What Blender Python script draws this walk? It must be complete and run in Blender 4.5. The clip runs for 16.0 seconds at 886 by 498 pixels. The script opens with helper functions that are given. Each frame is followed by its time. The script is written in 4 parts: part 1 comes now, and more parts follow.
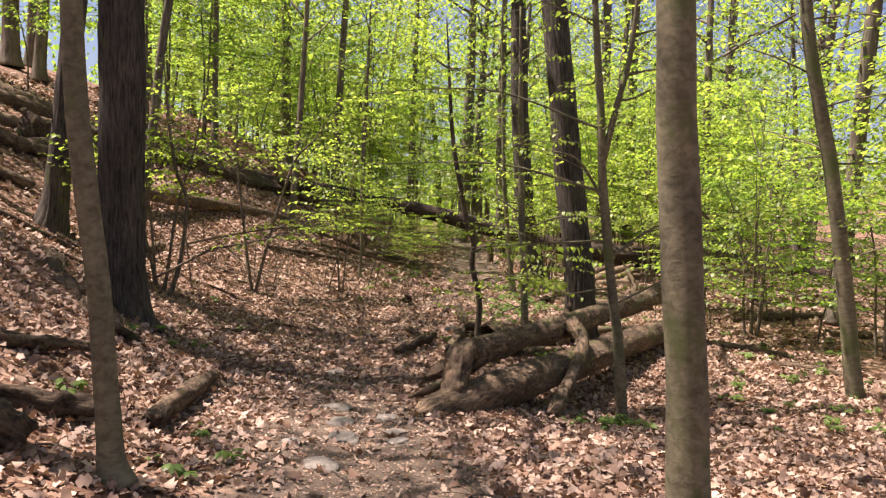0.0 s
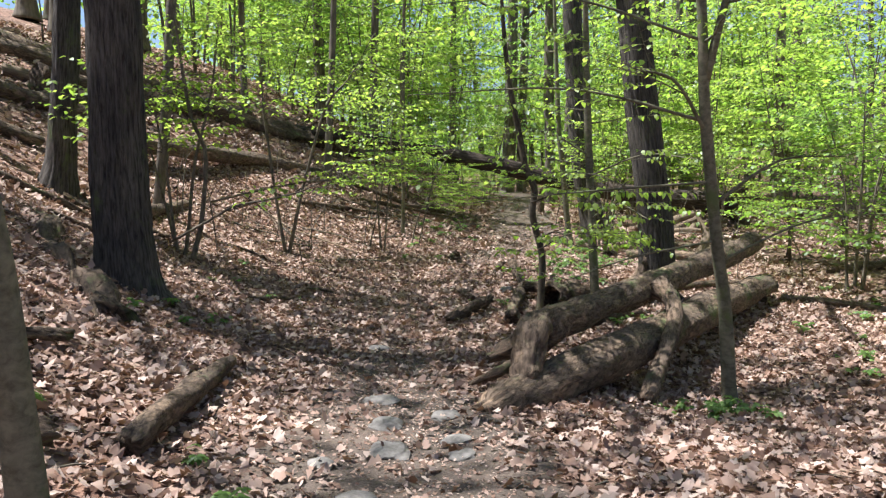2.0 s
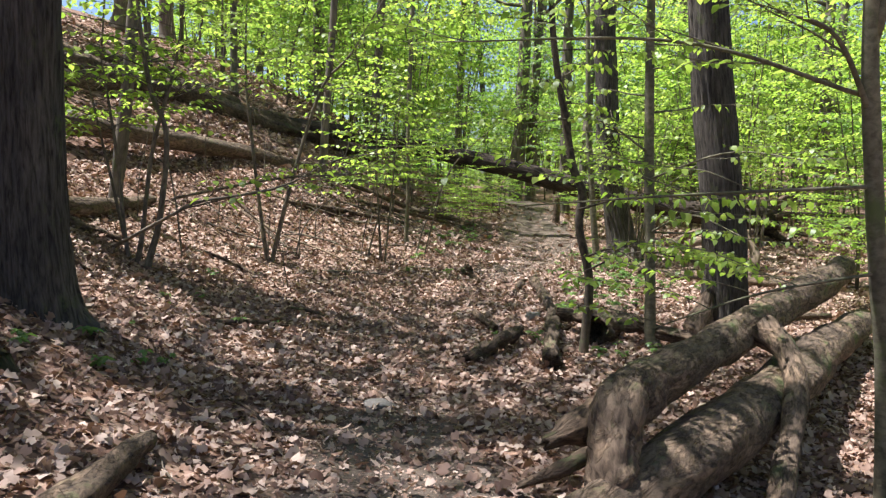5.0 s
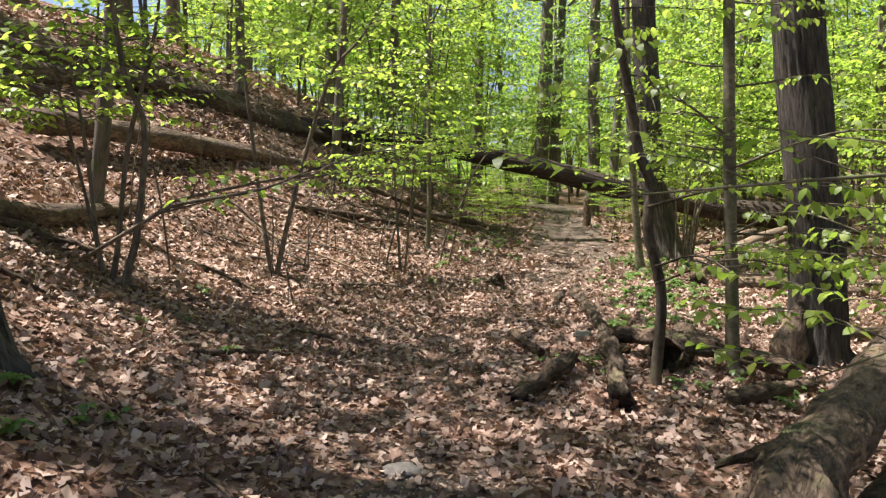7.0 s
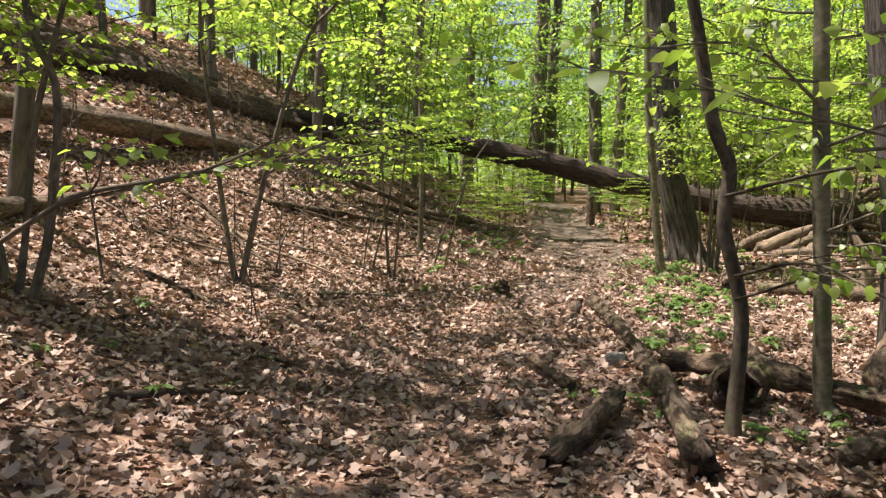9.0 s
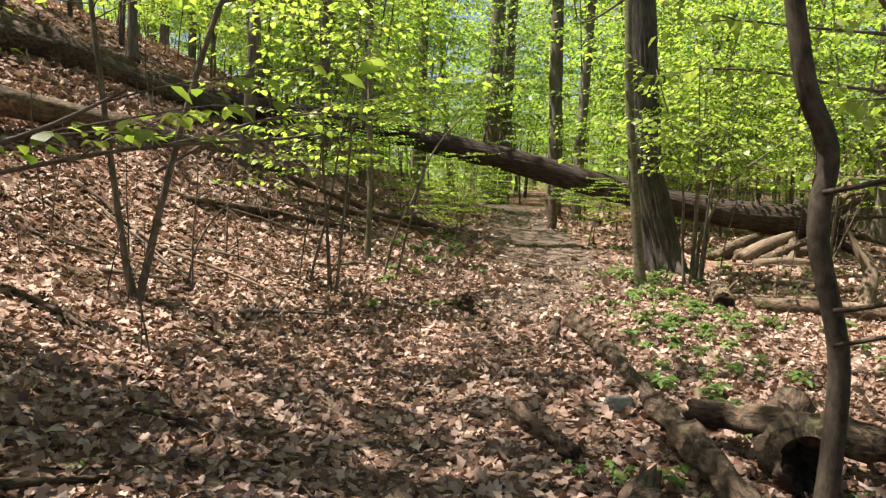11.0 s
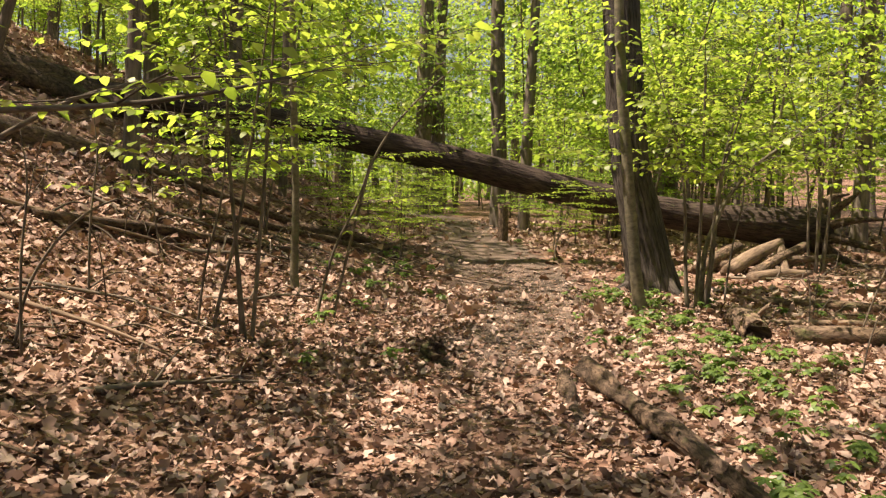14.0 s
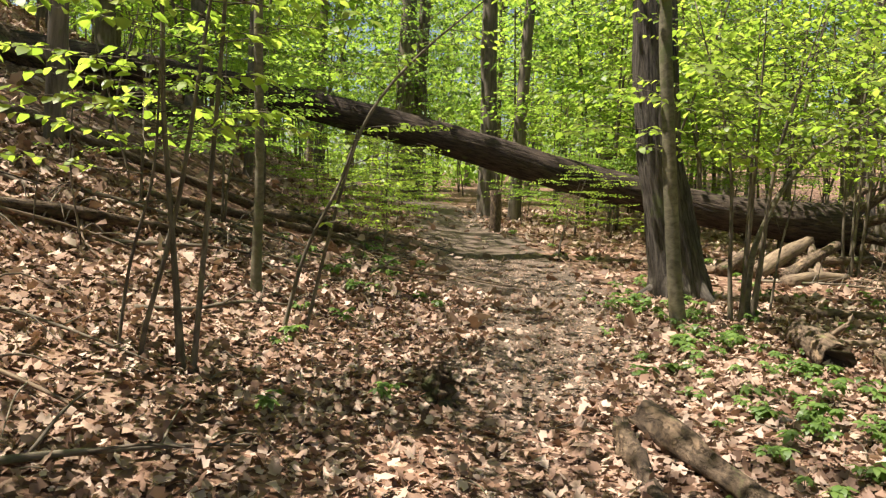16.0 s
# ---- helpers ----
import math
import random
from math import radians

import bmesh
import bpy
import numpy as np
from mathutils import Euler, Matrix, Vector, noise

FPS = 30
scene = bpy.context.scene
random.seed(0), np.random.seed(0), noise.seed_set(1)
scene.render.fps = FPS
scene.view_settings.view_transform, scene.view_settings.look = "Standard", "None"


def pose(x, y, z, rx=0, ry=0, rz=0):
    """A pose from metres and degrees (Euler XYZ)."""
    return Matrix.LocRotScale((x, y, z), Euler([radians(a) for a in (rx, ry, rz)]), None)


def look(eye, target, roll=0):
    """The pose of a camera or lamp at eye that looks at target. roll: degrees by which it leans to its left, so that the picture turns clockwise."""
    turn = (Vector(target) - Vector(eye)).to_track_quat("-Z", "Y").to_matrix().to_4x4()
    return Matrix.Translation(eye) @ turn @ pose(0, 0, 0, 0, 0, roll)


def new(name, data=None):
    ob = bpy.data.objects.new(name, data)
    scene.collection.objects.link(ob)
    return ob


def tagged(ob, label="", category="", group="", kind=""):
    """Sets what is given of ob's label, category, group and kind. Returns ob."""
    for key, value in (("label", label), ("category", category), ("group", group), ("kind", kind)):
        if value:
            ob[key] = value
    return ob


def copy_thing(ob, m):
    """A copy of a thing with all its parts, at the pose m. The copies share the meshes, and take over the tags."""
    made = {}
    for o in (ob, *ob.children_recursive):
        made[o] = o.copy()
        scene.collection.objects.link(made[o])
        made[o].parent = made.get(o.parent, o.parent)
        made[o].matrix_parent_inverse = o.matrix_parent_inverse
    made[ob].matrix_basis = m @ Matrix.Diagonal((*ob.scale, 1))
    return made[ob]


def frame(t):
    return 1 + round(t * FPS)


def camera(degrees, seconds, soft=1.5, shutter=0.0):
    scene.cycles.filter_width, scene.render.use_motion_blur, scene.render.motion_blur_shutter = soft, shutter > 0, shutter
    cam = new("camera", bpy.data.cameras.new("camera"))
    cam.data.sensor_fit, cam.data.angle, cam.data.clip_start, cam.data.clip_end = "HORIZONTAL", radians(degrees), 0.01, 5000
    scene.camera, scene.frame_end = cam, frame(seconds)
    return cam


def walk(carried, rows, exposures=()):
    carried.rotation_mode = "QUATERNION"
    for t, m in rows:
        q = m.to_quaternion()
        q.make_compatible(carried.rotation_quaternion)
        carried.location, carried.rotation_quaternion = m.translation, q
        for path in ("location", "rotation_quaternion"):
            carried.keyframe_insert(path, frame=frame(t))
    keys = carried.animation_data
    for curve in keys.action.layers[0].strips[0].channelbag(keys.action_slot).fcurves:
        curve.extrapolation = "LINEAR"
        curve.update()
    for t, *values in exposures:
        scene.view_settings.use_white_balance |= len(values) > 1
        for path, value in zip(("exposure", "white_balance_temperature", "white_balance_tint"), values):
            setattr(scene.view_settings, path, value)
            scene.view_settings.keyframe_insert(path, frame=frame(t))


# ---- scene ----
cam = camera(61.2, 16.0, soft=1.3)
METRES, EYE, TILT, LEAN, TURN = 12.9, 1.5, 0.0, 0.0, 0.0
ROWS = [
    (0.0, 0.0, 0.0, 0.0, 0.11, -2.52, -2.52),
    (0.5, -0.0035, 0.0335, -0.0028, 1.4, -3.21, -2.98),
    (1.0, -0.0053, 0.0645, -0.0054, 2.13, -4.67, -1.99),
    (1.5, -0.0092, 0.0954, -0.0063, 2.99, -5.88, -1.47),
    (2.0, -0.0152, 0.1256, -0.007, 3.17, -6.28, -0.75),
    (2.5, -0.0152, 0.1563, -0.0086, 2.5, -6.25, -0.34),
    (3.0, -0.017, 0.1884, -0.0104, 2.63, -5.98, -1.87),
    (3.5, -0.0215, 0.217, -0.0131, 3.73, -5.84, -2.41),
    (6.0, -0.055, 0.3568, -0.0242, 2.75, -5.49, -2.7),
    (6.5, -0.0572, 0.3874, -0.0274, 3.51, -5.1, -2.04),
    (7.0, -0.0622, 0.4158, -0.0286, 4.34, -5.32, -1.63),
    (7.5, -0.0682, 0.4457, -0.0315, 3.92, -5.31, -1.83),
    (8.0, -0.0721, 0.4785, -0.0339, 4.02, -5.3, -2.07),
    (10.5, -0.0901, 0.6404, -0.0444, 0.86, -5.15, -1.58),
    (11.0, -0.0913, 0.6714, -0.0452, -0.52, -5.0, -2.53),
    (11.5, -0.0924, 0.7004, -0.0473, -1.39, -4.94, -2.85),
    (12.0, -0.0922, 0.7324, -0.0475, -2.44, -4.88, -3.98),
    (12.5, -0.0969, 0.7673, -0.0482, -4.85, -4.37, -4.55),
    (13.0, -0.1007, 0.7991, -0.0496, -6.28, -3.31, -4.48),
    (13.5, -0.1067, 0.8323, -0.0505, -6.62, -2.91, -3.47),
    (14.0, -0.113, 0.8596, -0.0517, -6.58, -3.98, -1.66),
    (14.5, -0.1148, 0.8924, -0.0514, -5.9, -5.62, -1.42),
    (15.0, -0.1186, 0.9253, -0.0514, -5.74, -5.88, -2.15),
    (15.5, -0.1188, 0.9546, -0.0535, -7.38, -5.25, -2.11),
    (16.0, -0.118, 0.9876, -0.0533, -8.61, -5.03, -2.99),
]
walk(cam, [(t, pose(0, 0, EYE, TILT, LEAN, TURN) @ pose(METRES * x, METRES * y, METRES * z, 90 + pitch, roll, yaw)) for t, x, y, z, yaw, pitch, roll in ROWS],
     exposures=[(0.0, 1.4, 6800, 26), (1.0, 1.43, 6350, 22), (2.0, 1.46, 5550, 13), (3.5, 1.5, 5550, 14), (6.0, 1.48, 5850, 15), (8.0, 1.48, 6250, 18), (11.0, 1.42, 6450, 17),
                (13.0, 1.3, 7300, 23), (14.0, 1.28, 7500, 25), (15.0, 1.36, 6800, 18), (16.0, 1.36, 6650, 13)])

# ---- world, sun, exposure ----
SUN_AZ, SUN_EL = -84.0, 66.0      # degrees: azimuth from +y, negative to the left; elevation
world = bpy.data.worlds.new("sky")
scene.world = world
world.use_nodes = True
wn = world.node_tree
sky = wn.nodes.new("ShaderNodeTexSky")
sky.sky_type = "NISHITA"
sky.sun_disc = False
sky.sun_elevation = radians(SUN_EL)
sky.sun_rotation = radians(SUN_AZ)
sky.dust_density = 1.5
wn.links.new(sky.outputs[0], wn.nodes["Background"].inputs[0])
wn.nodes["Background"].inputs[1].default_value = 0.052
sun = new("sun", bpy.data.lights.new("sun", "SUN"))
sun.data.energy = 5.0
sun.data.angle = radians(0.6)
sun.data.color = (1.0, 0.94, 0.84)
to_sun = Vector((math.sin(radians(SUN_AZ)) * math.cos(radians(SUN_EL)), math.cos(radians(SUN_AZ)) * math.cos(radians(SUN_EL)), math.sin(radians(SUN_EL))))
sun.matrix_world = look(to_sun * 60, (0, 0, 0))

# ---- terrain function ----
PY = np.array([-40, -10, 0, 3, 6, 9, 12, 14.5, 16.2, 18.7, 20.4, 22.6, 27, 33, 40, 60, 120.0])
PX = np.array([1.5, 0.3, 0.1, -.2, -.6, -1.1, -1.5, -1.25, -.7, .42, .82, .92, 1.05, 1.6, 0.8, -5, -20.0])
PZ = np.array([1.0, .3, 0, -.15, -.33, -.55, -.62, -.62, -.6, -.51, -.44, -.33, -.07, .12, .16, .3, .6])
YS = np.arange(-40, 120, 0.1)
KER = np.exp(-0.5 * (np.arange(-20, 21) / 8.0) ** 2)
KER /= KER.sum()


def smooth_table(v):
    a = np.interp(YS, PY, v)
    return np.convolve(np.pad(a, 20, mode="edge"), KER, mode="valid")


TX, TZ = smooth_table(PX), smooth_table(PZ)


def trail_x(y):
    return np.interp(y, YS, TX)


def ground_z(x, y):
    x, y = np.asarray(x, float), np.asarray(y, float)
    d = trail_x(y) - x
    pz = np.interp(y, YS, TZ)
    a = np.interp(y, [5, 10, 12, 15.3, 18.6, 20, 26], [.12, .11, .075, .052, .052, .065, .09])
    dd = np.maximum(0, d - .35)
    k = np.minimum(3.5, .54 / (2 * a))
    hill = np.where(dd < k, a * dd * dd, a * k * k + .54 * (dd - k))
    hill = 9.0 * np.tanh(hill / 9.0)
    basin = -.3 * np.exp(-((x - 2.3) / 1.6) ** 2 - ((y - 8.6) / 2.6) ** 2)
    right = np.maximum(0, -d - 3)
    rise = .02 * right + 6.0 * (1 - np.exp(-(np.maximum(0, right - 14) / 30) ** 2))
    tread = -.035 * np.exp(-(d / .5) ** 2)
    bumps = .02 * np.sin(1.7 * x + .6 * y) * np.sin(1.3 * y - .4 * x) + .012 * np.sin(4.1 * x - 1.1 * y + 1) * np.sin(3.3 * y + .7)
    far = np.maximum(0, np.hypot(x, y - 20) - 90)
    return pz + hill + np.where(d < 0, basin + rise, 0) + tread + bumps * np.minimum(1, np.abs(d) + .3) - .02 * far


def gz(x, y):
    return float(ground_z(x, y))


# ---- materials ----
def shader(name, rough=0.9):
    m = bpy.data.materials.new(name)
    m.use_nodes = True
    p = m.node_tree.nodes["Principled BSDF"]
    p.inputs["Roughness"].default_value = rough
    p.inputs["Specular IOR Level"].default_value = 0.25
    return m, m.node_tree, p


def node(nt, kind, **values):
    n = nt.nodes.new(kind)
    for key, v in values.items():
        n.inputs[key.replace("_", " ")].default_value = v
    return n


def ramp(nt, source, stops):
    r = nt.nodes.new("ShaderNodeValToRGB")
    e = r.color_ramp.elements
    while len(e) < len(stops):
        e.new(0.5)
    for s, (at, c) in zip(e, stops):
        s.position, s.color = at, (*c, 1)
    nt.links.new(source, r.inputs[0])
    return r.outputs[0]


def mix(nt, fac, a, b, mode="MIX"):
    n = nt.nodes.new("ShaderNodeMix")
    n.data_type, n.blend_type = "RGBA", mode
    for i, v in ((0, fac), (6, a), (7, b)):
        if isinstance(v, (int, float)):
            n.inputs[i].default_value = v
        elif isinstance(v, tuple):
            n.inputs[i].default_value = (*v, 1)
        else:
            nt.links.new(v, n.inputs[i])
    return n.outputs[2]


def bump(nt, p, height, strength, distance):
    b = node(nt, "ShaderNodeBump", Strength=strength, Distance=distance)
    nt.links.new(height, b.inputs["Height"])
    nt.links.new(b.outputs[0], p.inputs["Normal"])


def coords(nt, scale):
    c = nt.nodes.new("ShaderNodeTexCoord")
    m = node(nt, "ShaderNodeMapping", Scale=scale)
    nt.links.new(c.outputs["Object"], m.inputs[0])
    return m.outputs[0]


def grain(nt, scale):
    at = nt.nodes.new("ShaderNodeAttribute")
    at.attribute_name = "grain"
    m = node(nt, "ShaderNodeMapping", Scale=scale)
    nt.links.new(at.outputs["Vector"], m.inputs[0])
    return m.outputs[0]


def bark(name, dark, light, scale, relief, moss=0.0, rough=0.92, patchy=0.0):
    m, nt, p = shader(name, rough)
    v = grain(nt, scale)
    ridge = node(nt, "ShaderNodeTexNoise", Scale=1.0, Detail=7.0, Roughness=0.65, Distortion=0.4)
    nt.links.new(v, ridge.inputs["Vector"])
    blotch = node(nt, "ShaderNodeTexNoise", Scale=2.2, Detail=3.0)
    nt.links.new(grain(nt, (1.6, 1.6, 0.9)), blotch.inputs["Vector"])
    base = ramp(nt, ridge.outputs[0], [(0.32, dark), (0.62, light)])
    tone = ramp(nt, blotch.outputs[0], [(0.3, (0.72, 0.72, 0.72)), (0.7, (1.25, 1.22, 1.15))])
    col = mix(nt, 1.0, base, tone, "MULTIPLY")
    if moss:
        spots = node(nt, "ShaderNodeTexNoise", Scale=1.6, Detail=6.0, Roughness=0.7)
        nt.links.new(grain(nt, (2, 2, 1.2)), spots.inputs["Vector"])
        edge = ramp(nt, spots.outputs[0], [(0.62 - 0.25 * moss, (0, 0, 0)), (0.72 - 0.2 * moss, (1, 1, 1))])
        col = mix(nt, edge, col, (0.1, 0.115, 0.045))
    high = ridge.outputs[0]
    if patchy:
        flake = node(nt, "ShaderNodeTexNoise", Scale=3.2, Detail=8.0, Roughness=0.75, Distortion=0.8)
        nt.links.new(grain(nt, (2.2, 2.2, 1.0)), flake.inputs["Vector"])
        bare = ramp(nt, flake.outputs[0], [(0.5, (0, 0, 0)), (0.54, (1, 1, 1))])
        col = mix(nt, bare, col, mix(nt, 1.0, col, (1 + patchy, 1 + patchy * .92, 1 + patchy * .8), "MULTIPLY"))
        high = mix(nt, 0.5, high, bare)
    nt.links.new(col, p.inputs["Base Color"])
    bump(nt, p, high, 0.9, relief)
    return m


OAK = bark("oak_bark", (0.018, 0.015, 0.012), (0.118, 0.102, 0.086), (46, 46, 5), 0.04, 0.12)
BEECH = bark("smooth_grey_bark", (0.085, 0.077, 0.05), (0.19, 0.17, 0.115), (16, 16, 22), 0.004, 0.35)
TWIG = bark("twig_bark", (0.06, 0.048, 0.036), (0.19, 0.16, 0.12), (30, 30, 8), 0.004, 0.1)
LOGBARK = bark("weathered_log_bark", (0.045, 0.032, 0.022), (0.19, 0.138, 0.096), (30, 30, 12), 0.045, 0.22, patchy=0.5)
# Dark wet bark, with some of the fallen trunk's shade in the colour too.
FALLBARK = bark("dark_fallen_bark", (0.012, 0.009, 0.007), (0.085, 0.063, 0.048), (40, 40, 5), 0.04, 0.1)
# Sapling bark with the shade of the backlit dogwood put into its colour.
SHADESAP = bark("shaded_sapling_bark", (0.03, 0.024, 0.017), (0.105, 0.085, 0.06), (26, 26, 12), 0.006, 0.15)
ROTTEN = bark("rotten_wood", (0.024, 0.017, 0.012), (0.14, 0.1, 0.068), (34, 34, 15), 0.035, 0.2, patchy=0.35)
PALEWOOD = bark("bare_pale_wood", (0.085, 0.06, 0.042), (0.25, 0.185, 0.128), (40, 40, 5), 0.006)
FARBARK = bark("far_bark", (0.07, 0.058, 0.046), (0.2, 0.17, 0.135), (16, 16, 2.5), 0.02, 0.1)


def leaf_material(name, shades, through_shades, share=0.5, rough=0.45, gloss=0.03):
    m = bpy.data.materials.new(name)
    m.use_nodes = True
    nt = m.node_tree
    nt.nodes.remove(nt.nodes["Principled BSDF"])
    g = nt.nodes.new("ShaderNodeNewGeometry")
    n = len(shades) - 1
    c1 = ramp(nt, g.outputs["Random Per Island"], [(i / n, c) for i, c in enumerate(shades)])
    c2 = ramp(nt, g.outputs["Random Per Island"], [(i / n, c) for i, c in enumerate(through_shades)])
    d, t, s = nt.nodes.new("ShaderNodeBsdfDiffuse"), nt.nodes.new("ShaderNodeBsdfTranslucent"), nt.nodes.new("ShaderNodeBsdfGlossy")
    s.inputs["Roughness"].default_value = rough
    nt.links.new(c1, d.inputs[0])
    nt.links.new(c2, t.inputs[0])
    a = node(nt, "ShaderNodeMixShader", Fac=share)
    nt.links.new(d.outputs[0], a.inputs[1])
    nt.links.new(t.outputs[0], a.inputs[2])
    b = node(nt, "ShaderNodeMixShader", Fac=gloss)
    nt.links.new(a.outputs[0], b.inputs[1])
    nt.links.new(s.outputs[0], b.inputs[2])
    nt.links.new(b.outputs[0], nt.nodes["Material Output"].inputs[0])
    return m


SPRING = leaf_material("spring_leaf", [(0.12, 0.19, 0.022), (0.19, 0.28, 0.032), (0.27, 0.35, 0.055)], [(0.3, 0.47, 0.045), (0.43, 0.6, 0.065), (0.56, 0.68, 0.1)], 0.58)
DEEP = leaf_material("deeper_green_leaf", [(0.09, 0.16, 0.025), (0.14, 0.23, 0.035), (0.2, 0.3, 0.05)], [(0.24, 0.42, 0.04), (0.35, 0.54, 0.06), (0.45, 0.6, 0.1)], 0.6)
# Darker leaf copy: shade between the foliage layers put into the colour.
SHADY = leaf_material("shaded_green_leaf", [(0.065, 0.12, 0.028), (0.105, 0.18, 0.038), (0.15, 0.235, 0.05)], [(0.17, 0.32, 0.04), (0.26, 0.43, 0.055), (0.34, 0.5, 0.08)], 0.5)
SEEDLING = leaf_material("seedling_leaf", [(0.07, 0.125, 0.03), (0.11, 0.185, 0.042), (0.165, 0.25, 0.06)], [(0.17, 0.3, 0.04), (0.25, 0.4, 0.055), (0.33, 0.46, 0.08)], 0.4)
LITTER = leaf_material("fallen_leaf", [(0.097, 0.056, 0.038), (0.232, 0.142, 0.098), (0.335, 0.223, 0.161), (0.42, 0.3, 0.228), (0.505, 0.385, 0.302)],
                       [(0.2, 0.1, 0.05), (0.3, 0.17, 0.08), (0.35, 0.2, 0.1), (0.4, 0.26, 0.14), (0.45, 0.32, 0.2)], 0.12, 0.6, 0.02)


def ground_material():
    m, nt, p = shader("woodland_floor", 0.95)
    v = coords(nt, (1, 1, 1))
    cells = node(nt, "ShaderNodeTexVoronoi", Scale=13.0)
    warp = node(nt, "ShaderNodeTexNoise", Scale=9.0, Detail=4.0)
    nt.links.new(v, warp.inputs["Vector"])
    jig = nt.nodes.new("ShaderNodeVectorMath")
    jig.operation = "MULTIPLY_ADD"
    jig.inputs[1].default_value = (0.12, 0.12, 0.12)
    nt.links.new(warp.outputs["Color"], jig.inputs[0])
    nt.links.new(v, jig.inputs[2])
    nt.links.new(jig.outputs[0], cells.inputs["Vector"])
    sep = nt.nodes.new("ShaderNodeSeparateColor")
    nt.links.new(cells.outputs["Color"], sep.inputs[0])
    litter = ramp(nt, sep.outputs[0], [(0, (0.06, 0.033, 0.022)), (0.4, (0.14, 0.078, 0.052)), (0.75, (0.24, 0.145, 0.1)), (1, (0.34, 0.24, 0.175))])
    grit = node(nt, "ShaderNodeTexNoise", Scale=60.0, Detail=5.0, Roughness=0.7)
    nt.links.new(v, grit.inputs["Vector"])
    soil = ramp(nt, grit.outputs[0], [(0.3, (0.075, 0.055, 0.042)), (0.55, (0.16, 0.122, 0.094)), (0.75, (0.27, 0.22, 0.18))])
    at = nt.nodes.new("ShaderNodeAttribute")
    at.attribute_name = "trail"
    edge = node(nt, "ShaderNodeTexNoise", Scale=5.0, Detail=5.0, Roughness=0.7)
    nt.links.new(v, edge.inputs["Vector"])
    add = nt.nodes.new("ShaderNodeMath")
    add.operation = "ADD"
    nt.links.new(at.outputs["Fac"], add.inputs[0])
    nt.links.new(edge.outputs[0], add.inputs[1])
    worn = ramp(nt, add.outputs[0], [(0.85, (0, 0, 0)), (1.15, (1, 1, 1))])
    patch = node(nt, "ShaderNodeTexNoise", Scale=0.8, Detail=4.0)
    nt.links.new(v, patch.inputs["Vector"])
    tone = ramp(nt, patch.outputs[0], [(0.3, (0.7, 0.72, 0.7)), (0.7, (1.2, 1.15, 1.1))])
    nt.links.new(mix(nt, 1.0, mix(nt, worn, litter, soil), tone, "MULTIPLY"), p.inputs["Base Color"])
    bump(nt, p, mix(nt, worn, cells.outputs["Distance"], grit.outputs[0]), 0.7, 0.03)
    return m


FLOOR = ground_material()


def stone_material():
    m, nt, p = shader("field_stone", 0.85)
    n = node(nt, "ShaderNodeTexNoise", Scale=18.0, Detail=6.0, Roughness=0.65)
    nt.links.new(coords(nt, (1, 1, 1)), n.inputs["Vector"])
    nt.links.new(ramp(nt, n.outputs[0], [(0.3, (0.095, 0.084, 0.07)), (0.7, (0.24, 0.215, 0.183))]), p.inputs["Base Color"])
    bump(nt, p, n.outputs[0], 0.5, 0.01)
    return m


STONE = stone_material()


# ---- builders ----
def mesh_ob(name, verts, faces, material, smooth=True):
    me = bpy.data.meshes.new(name)
    me.from_pydata(verts if isinstance(verts, list) else verts.tolist(), [], faces if isinstance(faces, list) else faces.tolist())
    me.materials.append(material)
    if smooth:
        me.polygons.foreach_set("use_smooth", [True] * len(me.polygons))
    return me


def part(name, me, parent, label=""):
    """One mesh object under a thing or a part. The mesh is in world coordinates of an unturned thing."""
    ob = new(name, me)
    ob.parent = parent
    up = parent
    off = Vector((0, 0, 0))
    while up:
        off += up.location
        up = up.parent
    me.transform(Matrix.Translation(-off))
    if label:
        tagged(ob, label)
    return ob


def thing(name, at, label, category, group="", kind=""):
    ob = new(name)
    ob.empty_display_size = 0.1
    ob.location = at
    return tagged(ob, label, category, group, kind)


def curve_points(pts, n):
    """A smooth line through the points, at n even steps, with further columns (radii) carried along."""
    p = np.array(pts, float)
    if len(p) == 2:
        return p[0] + (p[1] - p[0]) * np.linspace(0, 1, n)[:, None]
    p = np.vstack([2 * p[0] - p[1], p, 2 * p[-1] - p[-2]])
    out = []
    for u in np.linspace(0, len(p) - 3 - 1e-6, n):
        i = int(u)
        f = u - i
        a, b, c, d = p[i:i + 4]
        out.append(.5 * (2 * b + (c - a) * f + (2 * a - 5 * b + 4 * c - d) * f * f + (3 * b - a - 3 * c + d) * f ** 3))
    return np.array(out)


def even_points(pts, n):
    """The same line at n steps of equal length."""
    c = curve_points(pts, 200)
    s = np.concatenate([[0], np.cumsum(np.linalg.norm(np.diff(c[:, :3], axis=0), axis=1))])
    return np.stack([np.interp(np.linspace(0, s[-1], n), s, c[:, k]) for k in range(c.shape[1])], 1)


